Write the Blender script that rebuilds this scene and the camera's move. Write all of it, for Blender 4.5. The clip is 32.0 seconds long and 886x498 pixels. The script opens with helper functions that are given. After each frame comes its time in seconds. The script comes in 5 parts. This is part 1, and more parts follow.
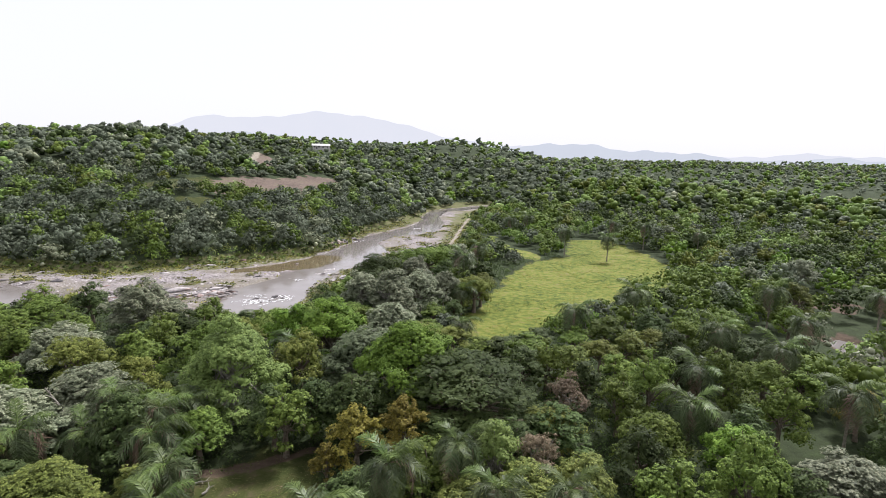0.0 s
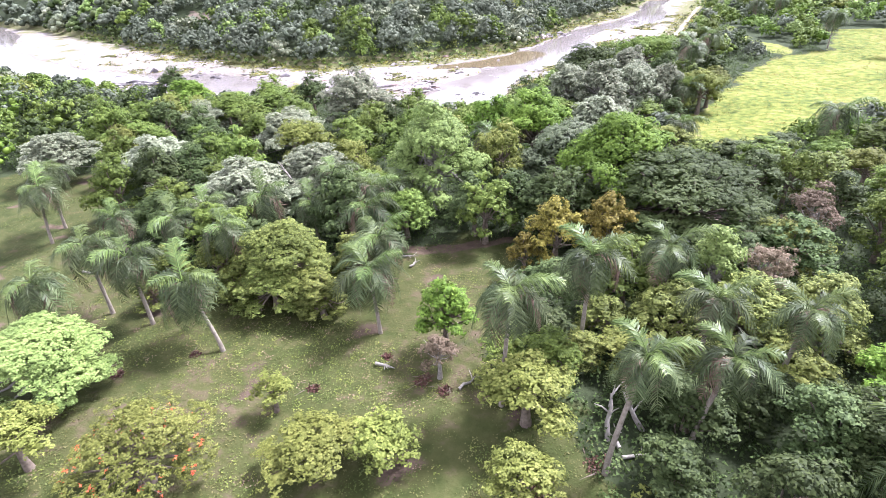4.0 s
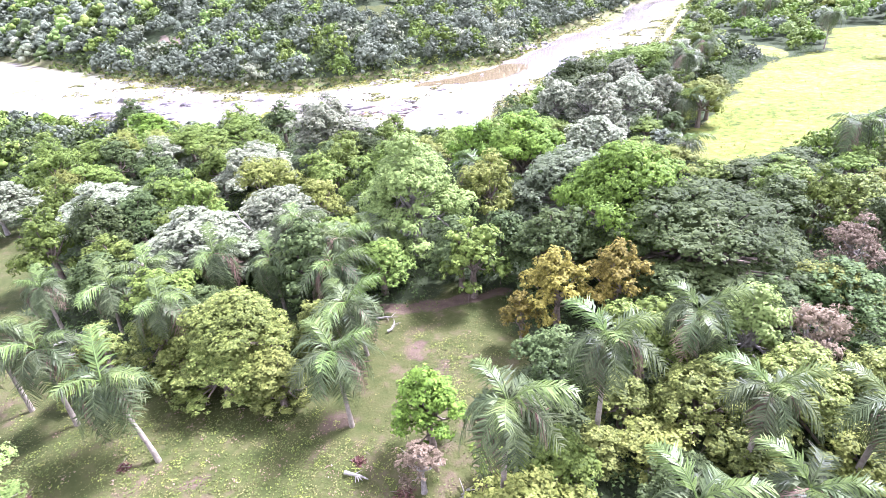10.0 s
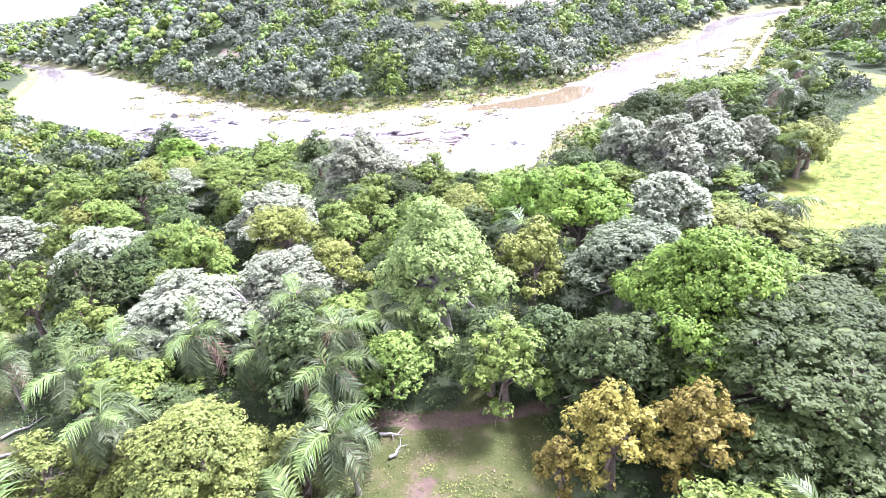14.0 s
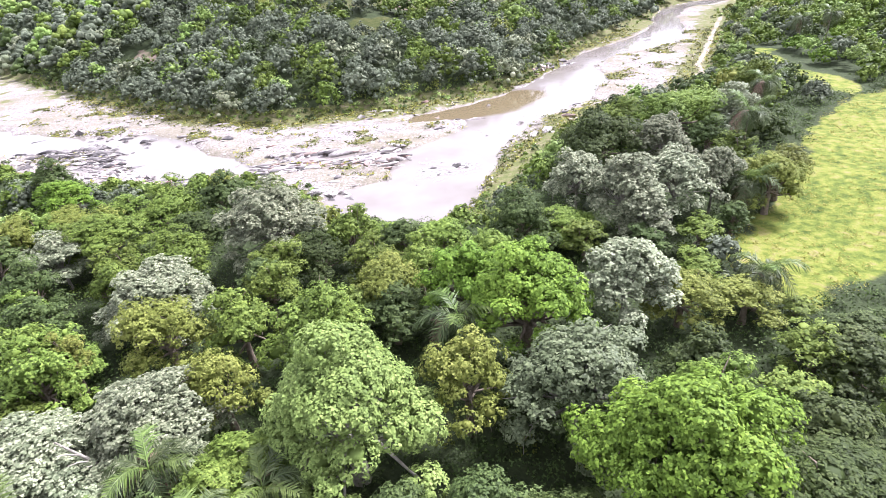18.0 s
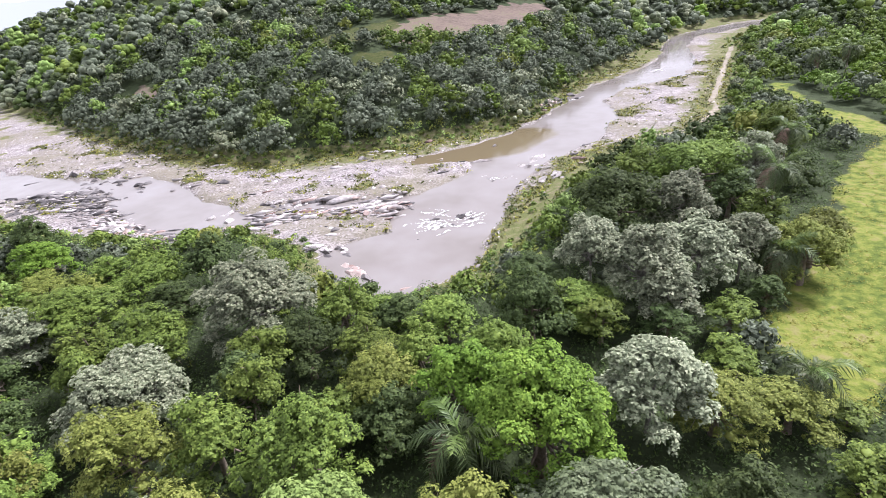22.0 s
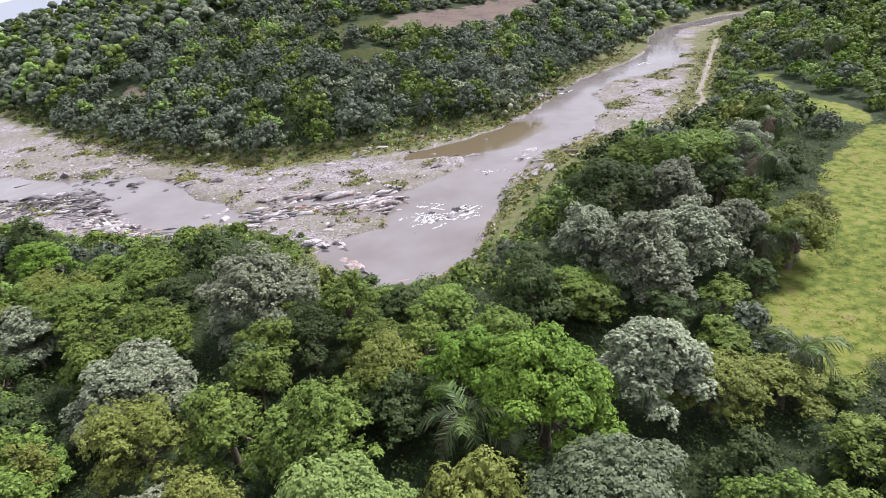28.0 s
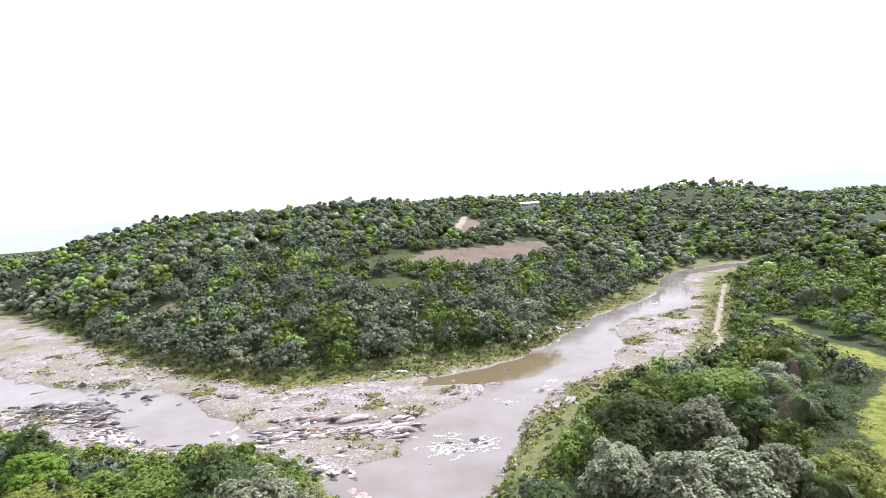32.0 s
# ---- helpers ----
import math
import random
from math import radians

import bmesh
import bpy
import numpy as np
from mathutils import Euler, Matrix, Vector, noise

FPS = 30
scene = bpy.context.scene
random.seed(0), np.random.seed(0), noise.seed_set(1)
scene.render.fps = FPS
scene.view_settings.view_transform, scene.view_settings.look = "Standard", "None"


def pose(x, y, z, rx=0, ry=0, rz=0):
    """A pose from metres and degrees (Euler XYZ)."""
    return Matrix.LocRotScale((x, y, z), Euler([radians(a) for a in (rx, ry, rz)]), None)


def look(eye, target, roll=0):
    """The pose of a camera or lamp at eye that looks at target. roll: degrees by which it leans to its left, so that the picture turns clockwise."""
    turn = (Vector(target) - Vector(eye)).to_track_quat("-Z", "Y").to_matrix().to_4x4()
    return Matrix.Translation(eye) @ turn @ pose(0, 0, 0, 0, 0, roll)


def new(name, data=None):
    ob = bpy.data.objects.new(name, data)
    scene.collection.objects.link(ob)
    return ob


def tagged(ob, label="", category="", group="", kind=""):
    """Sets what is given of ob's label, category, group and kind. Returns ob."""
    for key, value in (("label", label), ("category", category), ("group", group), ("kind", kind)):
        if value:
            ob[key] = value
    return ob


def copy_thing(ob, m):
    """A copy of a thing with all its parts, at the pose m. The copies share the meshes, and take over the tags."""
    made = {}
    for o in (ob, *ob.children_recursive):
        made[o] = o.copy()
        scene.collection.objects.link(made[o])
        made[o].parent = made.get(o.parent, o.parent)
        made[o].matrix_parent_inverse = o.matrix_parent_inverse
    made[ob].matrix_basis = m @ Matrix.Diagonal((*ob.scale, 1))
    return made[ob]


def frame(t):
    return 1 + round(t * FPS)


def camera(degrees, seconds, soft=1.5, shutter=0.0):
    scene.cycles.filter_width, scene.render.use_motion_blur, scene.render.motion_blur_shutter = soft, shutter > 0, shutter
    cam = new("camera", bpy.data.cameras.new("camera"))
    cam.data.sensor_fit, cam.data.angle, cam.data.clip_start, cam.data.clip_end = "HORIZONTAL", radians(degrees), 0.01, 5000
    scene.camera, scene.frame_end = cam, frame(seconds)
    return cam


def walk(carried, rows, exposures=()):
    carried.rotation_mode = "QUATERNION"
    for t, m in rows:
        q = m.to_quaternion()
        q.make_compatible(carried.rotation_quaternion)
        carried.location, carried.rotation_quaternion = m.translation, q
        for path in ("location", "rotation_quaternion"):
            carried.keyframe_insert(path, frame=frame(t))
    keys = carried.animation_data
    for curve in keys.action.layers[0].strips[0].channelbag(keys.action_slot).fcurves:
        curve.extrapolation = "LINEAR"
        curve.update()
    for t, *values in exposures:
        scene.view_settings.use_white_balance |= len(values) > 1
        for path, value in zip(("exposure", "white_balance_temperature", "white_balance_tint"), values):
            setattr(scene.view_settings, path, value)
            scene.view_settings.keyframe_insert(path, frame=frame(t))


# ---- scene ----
cam = camera(77.32, 32.0, soft=0.6)
PATH = [
    (0.0, 0.91, -3.25, 42.13, 1.28, -9.97, -1.26),
    (0.5, 0.27, -0.94, 40.51, 8.20, -9.94, 0.47),
    (1.0, 0.15, 1.29, 39.18, 14.44, -10.07, 2.52),
    (1.5, 0.22, 2.25, 38.56, 18.36, -9.98, 2.95),
    (2.0, 0.29, 2.15, 38.23, 20.21, -10.90, 3.00),
    (2.5, -0.11, 1.49, 38.19, 19.32, -18.69, 3.05),
    (3.0, -0.43, 0.77, 38.03, 20.24, -25.15, 2.95),
    (3.5, -0.67, 0.61, 37.98, 20.77, -29.51, 2.87),
    (4.0, -0.66, 0.82, 38.11, 21.00, -29.23, 2.63),
    (4.5, -0.65, 1.20, 37.97, 19.05, -28.27, 2.92),
    (6.5, -1.74, 3.84, 37.29, 18.63, -28.03, 4.16),
    (7.0, -2.13, 4.96, 37.07, 19.75, -27.83, 4.22),
    (7.5, -2.20, 5.91, 36.85, 19.92, -27.60, 4.13),
    (8.0, -2.56, 6.83, 36.90, 20.38, -27.61, 4.06),
    (8.5, -2.90, 7.82, 36.98, 20.79, -27.43, 4.19),
    (9.0, -3.07, 8.78, 37.08, 20.28, -27.66, 4.44),
    (9.5, -3.00, 9.96, 37.48, 18.79, -28.24, 4.75),
    (10.0, -3.28, 11.47, 37.93, 19.13, -28.36, 4.58),
    (10.5, -3.87, 13.28, 37.95, 21.04, -27.75, 4.79),
    (11.0, -4.24, 15.05, 38.13, 21.94, -27.60, 4.61),
    (11.5, -4.18, 16.75, 38.04, 20.94, -28.15, 4.52),
    (12.0, -4.16, 18.74, 38.03, 18.82, -28.27, 4.96),
    (12.5, -4.77, 20.56, 38.31, 20.81, -27.91, 4.72),
    (13.0, -5.67, 21.84, 38.84, 27.15, -26.85, 4.10),
    (13.5, -5.88, 23.93, 38.93, 26.53, -26.76, 4.36),
    (15.5, -6.10, 33.02, 39.91, 24.47, -28.32, 5.13),
    (16.0, -7.04, 34.54, 40.73, 29.08, -27.69, 4.91),
    (16.5, -7.56, 36.96, 41.11, 27.95, -27.21, 4.69),
    (17.0, -7.79, 39.03, 41.61, 27.27, -27.33, 4.64),
    (17.5, -7.84, 41.55, 42.02, 21.00, -28.85, 5.15),
    (18.0, -8.55, 43.56, 42.67, 20.87, -29.12, 5.01),
    (18.5, -9.73, 45.04, 43.12, 26.45, -28.03, 4.88),
    (19.0, -10.32, 45.76, 43.91, 31.45, -26.68, 4.63),
    (19.5, -10.67, 47.25, 43.96, 29.72, -26.41, 5.30),
    (20.0, -10.92, 49.05, 44.10, 24.26, -27.03, 5.41),
    (20.5, -11.05, 50.08, 44.86, 25.11, -26.94, 4.82),
    (21.0, -10.97, 51.48, 45.17, 21.70, -27.68, 5.61),
    (21.5, -11.08, 52.40, 45.50, 21.53, -27.00, 5.73),
    (22.0, -11.08, 53.03, 45.79, 21.46, -27.12, 5.48),
    (22.5, -11.04, 53.65, 45.81, 21.60, -26.92, 5.37),
    (23.0, -10.99, 54.03, 45.87, 21.67, -26.60, 5.24),
    (23.5, -11.02, 54.19, 46.10, 21.00, -26.51, 5.19),
    (24.0, -11.17, 54.27, 46.37, 21.69, -26.46, 5.22),
    (24.5, -11.33, 54.13, 46.51, 22.25, -26.26, 5.10),
    (26.5, -11.63, 52.45, 46.63, 22.19, -26.45, 5.19),
    (27.0, -11.52, 51.98, 46.42, 20.74, -27.00, 5.18),
    (27.5, -11.54, 51.54, 46.13, 20.37, -27.32, 5.62),
    (28.0, -11.70, 51.07, 45.86, 20.00, -27.58, 6.00),
    (28.5, -11.79, 50.70, 45.48, 20.24, -28.03, 5.84),
    (29.0, -11.96, 50.36, 44.71, 21.33, -30.97, 5.90),
    (29.5, -10.95, 50.41, 43.86, 20.01, -39.57, 7.83),
    (30.0, -11.97, 50.90, 44.74, 20.55, -33.28, 6.42),
    (30.5, -12.28, 50.69, 45.60, 21.95, -19.88, 5.82),
    (31.0, -12.69, 50.65, 46.15, 21.30, -10.83, 4.37),
    (31.5, -12.39, 50.12, 46.22, 21.07, -6.45, 3.84),
    (32.0, -12.33, 49.97, 45.84, 22.33, -4.13, 3.84),
]
EXPOSURES = [(0.0, -0.05, 6050, 16), (2.0, -0.05, 6050, 16), (3.0, 0.22, 6000, 18), (3.5, 0.90, 5750, 24), (4.5, 1.37, 5550, 30), (9.0, 1.84, 5380, 35), (13.5, 1.90, 5380, 36), (15.5, 1.44, 5480, 33), (17.0, 1.18, 5750, 24), (19.0, 0.84, 5800, 23), (21.0, 0.52, 5800, 22), (24.0, 0.20, 5850, 21), (26.5, -0.26, 5800, 21), (28.0, 0.02, 5800, 20), (29.0, 0.24, 5900, 19), (30.0, 0.95, 6050, 17), (31.0, 0.72, 5950, 18), (32.0, 0.45, 5900, 18)]
walk(cam, [(t, pose(x, y, z, 90 + pitch, roll, yaw)) for t, x, y, z, yaw, pitch, roll in PATH],
     exposures=EXPOSURES)

# ---- light: a white overcast sky with a veiled sun ----
SUN_ELEVATION, SUN_AZIMUTH = 53.0, 35.0      # degrees; azimuth from +y, to the right positive
world = bpy.data.worlds.new("sky")
scene.world = world
world.use_nodes = True
wn, wl = world.node_tree.nodes, world.node_tree.links
wn.clear()
sky = wn.new("ShaderNodeTexSky")
sky.sky_type, sky.sun_disc = "NISHITA", False
sky.sun_elevation, sky.sun_rotation = radians(SUN_ELEVATION), radians(SUN_AZIMUTH)
sky.air_density, sky.dust_density = 1.0, 3.0
clear_sky, cloud = wn.new("ShaderNodeBackground"), wn.new("ShaderNodeBackground")
clear_sky.inputs[1].default_value = 0.1
cloud.inputs[0].default_value, cloud.inputs[1].default_value = (1.0, 0.995, 0.985, 1), 1.16
mixed, sky_out = wn.new("ShaderNodeMixShader"), wn.new("ShaderNodeOutputWorld")
mixed.inputs[0].default_value = 0.85
wl.new(sky.outputs[0], clear_sky.inputs[0])
wl.new(clear_sky.outputs[0], mixed.inputs[1])
wl.new(cloud.outputs[0], mixed.inputs[2])
wl.new(mixed.outputs[0], sky_out.inputs[0])
sun = new("sun", bpy.data.lights.new("sun", "SUN"))
sun.data.energy, sun.data.angle, sun.data.color = 6.6, radians(11), (1.0, 0.97, 0.91)
az, el = radians(SUN_AZIMUTH), radians(SUN_ELEVATION)
sun.matrix_world = look((0, 0, 90), (-90 * math.sin(az) * math.cos(el), -90 * math.cos(az) * math.cos(el), 90 - 90 * math.sin(el)))


# ---- materials ----
class Nodes:
    """A node material with short calls."""

    def __init__(self, name):
        self.mat = bpy.data.materials.new(name)
        self.mat.use_nodes = True
        self.tree = self.mat.node_tree
        self.tree.nodes.clear()
        self.out = self.tree.nodes.new("ShaderNodeOutputMaterial")

    def add(self, kind, **inputs):
        n = self.tree.nodes.new(kind)
        for k, v in inputs.items():
            self.plug(n, k.replace("_", " "), v)
        return n

    def plug(self, n, key, v):
        slot = n.inputs[int(key)] if key.isdigit() else n.inputs[key]
        if isinstance(v, bpy.types.NodeSocket):
            self.tree.links.new(v, slot)
        else:
            slot.default_value = v

    def place(self):
        return self.add("ShaderNodeNewGeometry").outputs["Position"]

    def noise(self, scale, detail=4.0, rough=0.6, vec=None):
        n = self.add("ShaderNodeTexNoise", Scale=scale, Detail=detail, Roughness=rough)
        self.plug(n, "Vector", vec or self.place())
        return n.outputs[0]

    def ramp(self, fac, stops):
        n = self.add("ShaderNodeValToRGB", Fac=fac)
        e = n.color_ramp.elements
        while len(e) < len(stops):
            e.new(0.5)
        for el_, (p, c) in zip(e, stops):
            el_.position, el_.color = p, (*c, 1)
        return n.outputs[0]

    def mix(self, fac, a, b, mode="MIX"):
        n = self.add("ShaderNodeMix")
        n.data_type, n.blend_type = "RGBA", mode
        for i, v in ((0, fac), (6, a), (7, b)):
            if isinstance(v, bpy.types.NodeSocket):
                self.tree.links.new(v, n.inputs[i])
            else:
                n.inputs[i].default_value = v if i == 0 else (*v, 1)
        return n.outputs[2]

    def math(self, op, a, b=0.0, clamp=False):
        n = self.add("ShaderNodeMath")
        n.operation, n.use_clamp = op, clamp
        self.plug(n, "0", a)
        self.plug(n, "1", b)
        return n.outputs[0]

    def zone(self, name):
        n = self.add("ShaderNodeAttribute")
        n.attribute_name = name
        return n.outputs["Fac"]

    def bump(self, height, strength, distance):
        return self.add("ShaderNodeBump", Height=height, Strength=strength, Distance=distance).outputs[0]

    def surface(self, shader):
        self.tree.links.new(shader, self.out.inputs[0])
        return self.mat

    def plain(self, color, rough, spec=0.4, normal=None, metal=0.0):
        n = self.add("ShaderNodeBsdfPrincipled", Roughness=rough, Metallic=metal)
        self.plug(n, "Base Color", color if isinstance(color, bpy.types.NodeSocket) else (*color, 1))
        n.inputs["Specular IOR Level"].default_value = spec
        if normal:
            self.plug(n, "Normal", normal)
        return n.outputs[0]


def leaf_material(name, dark, mid, pale, through_=0.09, rough=0.62, spec=0.12, spread=0.38):
    """Leaves: three tones shared out leaf by leaf, a slow drift from tree to tree, some light let through."""
    m = Nodes(name)
    dark, mid, pale = (tuple(tone_ * c * k for c, k in zip(v, (1.07, 1.0, 0.95))) for tone_, v in ((0.45, dark), (0.60, mid), (0.76, pale)))
    geo = m.add("ShaderNodeNewGeometry")
    tone = m.add("ShaderNodeAttribute")
    tone.attribute_name = "tone"
    leafwise = geo.outputs["Random Per Island"]
    treewise = m.math("ADD", m.add("ShaderNodeObjectInfo").outputs["Random"], tone.outputs["Fac"])
    patch = m.noise(0.16, 3.0)
    fac = m.math("ADD", m.math("MULTIPLY", leafwise, spread), m.math("MULTIPLY", patch, 1.0 - spread))
    col = m.ramp(fac, [(0.18, dark), (0.5, mid), (0.86, pale)])
    hue = m.add("ShaderNodeHueSaturation", Color=col)
    m.plug(hue, "Hue", m.math("ADD", m.math("MULTIPLY", treewise, 0.02), 0.473))
    m.plug(hue, "Value", m.math("ADD", m.math("MULTIPLY", treewise, 0.5), 0.75))
    col = hue.outputs[0]
    face = m.plain(col, rough, spec)
    glow = m.add("ShaderNodeBsdfTranslucent")
    m.plug(glow, "Color", m.mix(0.35, col, tuple(min(1, c * 1.5) for c in pale)))
    both = m.add("ShaderNodeMixShader")
    m.plug(both, "0", through_)
    m.plug(both, "1", face)
    m.plug(both, "2", glow.outputs[0])
    return m.surface(both.outputs[0])


LEAF = {
    "dark": leaf_material("leaf_dark_green", (0.03, 0.055, 0.018), (0.064, 0.112, 0.034), (0.125, 0.19, 0.066)),
    "green": leaf_material("leaf_green", (0.05, 0.095, 0.02), (0.13, 0.23, 0.042), (0.245, 0.37, 0.08)),
    "fern": leaf_material("leaf_fern_green", (0.034, 0.07, 0.02), (0.072, 0.135, 0.038), (0.135, 0.215, 0.068)),
    "bright": leaf_material("leaf_bright_green", (0.058, 0.13, 0.018), (0.13, 0.28, 0.034), (0.235, 0.42, 0.065)),
    "light": leaf_material("leaf_light_green", (0.12, 0.225, 0.06), (0.235, 0.41, 0.11), (0.365, 0.55, 0.175)),
    "yellow": leaf_material("leaf_yellow_green", (0.085, 0.13, 0.026), (0.175, 0.24, 0.048), (0.30, 0.37, 0.10)),
    "olive": leaf_material("leaf_olive", (0.056, 0.095, 0.022), (0.152, 0.221, 0.048), (0.320, 0.405, 0.112)),
    "orange": leaf_material("leaf_golden_brown", (0.095, 0.10, 0.02), (0.215, 0.215, 0.038), (0.38, 0.375, 0.07)),
    # distance haze put into the leaf colour, for the far woods
    "grey": leaf_material("leaf_haze_grey_green", (0.07, 0.10, 0.066), (0.155, 0.205, 0.14), (0.255, 0.315, 0.225)),
    "silver": leaf_material("leaf_silver", (0.115, 0.157, 0.09), (0.235, 0.302, 0.185), (0.41, 0.472, 0.325), 0.12, 0.6, 0.14, 0.6),
    "ashen": leaf_material("leaf_ashen_green", (0.085, 0.135, 0.065), (0.165, 0.25, 0.125), (0.28, 0.385, 0.215), 0.12, 0.55, 0.2, 0.5),
    "pinkish": leaf_material("leaf_dry_pink", (0.12, 0.11, 0.06), (0.27, 0.24, 0.15), (0.42, 0.36, 0.26), 0.2),
    "palm": leaf_material("leaf_palm", (0.033, 0.06, 0.022), (0.085, 0.138, 0.05), (0.195, 0.265, 0.125), 0.2, 0.5, 0.22),
    "palm_young": leaf_material("leaf_palm_young", (0.065, 0.13, 0.03), (0.13, 0.23, 0.055), (0.21, 0.325, 0.095), 0.25, 0.45, 0.3),
    "palm_dry": leaf_material("leaf_palm_dry", (0.14, 0.10, 0.065), (0.26, 0.20, 0.14), (0.36, 0.30, 0.22), 0.1, 0.7, 0.2),
    "grass": leaf_material("blade_grass", (0.08, 0.095, 0.03), (0.135, 0.155, 0.05), (0.23, 0.235, 0.10)),
    "pasture": leaf_material("blade_pasture", (0.222, 0.283, 0.05), (0.315, 0.373, 0.07), (0.43, 0.46, 0.12)),
    "weed": leaf_material("leaf_weed", (0.055, 0.085, 0.022), (0.10, 0.145, 0.036), (0.16, 0.21, 0.065)),
    "flower": leaf_material("petal_orange", (0.5, 0.12, 0.04), (0.7, 0.24, 0.07), (0.85, 0.45, 0.16)),
}


def bark_material(name, a, b):
    m = Nodes(name)
    col = m.ramp(m.noise(3.0, 6.0), [(0.3, a), (0.7, b)])
    return m.surface(m.plain(col, 0.85, 0.2, m.bump(m.noise(14.0, 5.0), 0.5, 0.04)))


BARK = bark_material("bark_brown", (0.09, 0.07, 0.05), (0.22, 0.18, 0.14))
BARK_PALE = bark_material("bark_pale", (0.17, 0.155, 0.13), (0.34, 0.315, 0.27))
BARK_PALM = bark_material("bark_palm", (0.15, 0.13, 0.098), (0.29, 0.255, 0.20))


def ground_material():
    """Forest litter, pasture, gravel bar, bare earth and ploughed soil, laid out by the plan's zones."""
    m = Nodes("ground_cover")
    big, fine, grain = m.noise(0.07, 5.0), m.noise(0.6, 6.0), m.noise(4.0, 5.0)
    litter = m.ramp(m.math("ADD", m.math("MULTIPLY", fine, 0.6), m.math("MULTIPLY", grain, 0.4)),
                    [(0.3, (0.02, 0.027, 0.012)), (0.55, (0.036, 0.048, 0.02)), (0.75, (0.055, 0.08, 0.028))])
    lawn = m.ramp(m.math("ADD", m.math("MULTIPLY", big, 0.45), m.math("MULTIPLY", fine, 0.55)),
                  [(0.3, (0.023, 0.032, 0.008)), (0.44, (0.040, 0.050, 0.013)), (0.54, (0.058, 0.062, 0.02)), (0.63, (0.09, 0.07, 0.042))])
    pasture = m.ramp(m.math("ADD", m.math("MULTIPLY", big, 0.35), m.math("MULTIPLY", fine, 0.65)),
                     [(0.36, (0.041, 0.065, 0.012)), (0.46, (0.093, 0.12, 0.02)), (0.53, (0.153, 0.17, 0.032)), (0.62, (0.185, 0.165, 0.065))])
    cells = m.add("ShaderNodeTexVoronoi", Scale=3.4)
    m.plug(cells, "Vector", m.place())
    pebble = m.add("ShaderNodeSeparateColor", Color=cells.outputs["Color"]).outputs[0]
    stone = m.ramp(m.math("ADD", m.math("MULTIPLY", pebble, 0.5), m.math("MULTIPLY", m.noise(0.25, 6.0), 0.5)),
                   [(0.24, (0.088, 0.077, 0.073)), (0.5, (0.212, 0.188, 0.182)), (0.76, (0.375, 0.340, 0.334))])
    worn = m.ramp(m.math("ADD", m.math("MULTIPLY", m.noise(0.9, 6.0, 0.7), 0.75), m.math("MULTIPLY", big, 0.25)),
                  [(0.38, (0.044, 0.039, 0.034)), (0.47, (0.135, 0.117, 0.105)), (0.56, (0.239, 0.204, 0.187)), (0.7, (0.318, 0.277, 0.255))])
    bare = m.add("ShaderNodeMapRange", Value=m.zone("bedrock"))
    stone = m.mix(bare.outputs[0], stone, worn)
    stone = m.mix(m.math("MULTIPLY", m.ramp(m.noise(0.045, 5.0), [(0.42, (0, 0, 0)), (0.58, (1, 1, 1))]), 0.7), stone, (0.155, 0.138, 0.095))
    earth = m.ramp(fine, [(0.3, (0.06, 0.042, 0.029)), (0.7, (0.115, 0.084, 0.06))])
    plough = m.ramp(m.math("ADD", m.math("MULTIPLY", big, 0.5), m.math("MULTIPLY", fine, 0.5)),
                    [(0.34, (0.08, 0.062, 0.048)), (0.52, (0.14, 0.105, 0.085)), (0.62, (0.11, 0.115, 0.055))])
    track = m.ramp(fine, [(0.3, (0.19, 0.165, 0.125)), (0.7, (0.28, 0.245, 0.195))])
    bankside = m.ramp(m.math("ADD", m.math("MULTIPLY", fine, 0.6), m.math("MULTIPLY", grain, 0.4)),
                      [(0.3, (0.06, 0.075, 0.022)), (0.48, (0.105, 0.115, 0.04)), (0.6, (0.16, 0.135, 0.085)), (0.72, (0.25, 0.215, 0.165))])
    col = litter
    ragged = m.math("SUBTRACT", m.noise(0.35, 6.0, 0.7), 0.5)
    for name, cover in (("lawn", lawn), ("pasture", pasture), ("gravel", stone), ("bankside", bankside), ("earth", earth), ("plough", plough), ("track", track)):
        edge = m.math("ADD", m.zone(name), m.math("MULTIPLY", ragged, 1.3 if name in ("bankside", "earth") else 0.7))
        sharp = m.add("ShaderNodeMapRange", Value=edge)
        for k, v in (("From Min", 0.38), ("From Max", 0.62)):
            sharp.inputs[k].default_value = v
        col = m.mix(sharp.outputs[0], col, cover)
    normal = m.bump(m.math("ADD", m.math("MULTIPLY", grain, 0.5), fine), 0.7, 0.25)
    return m.surface(m.plain(col, 0.95, 0.15, normal))


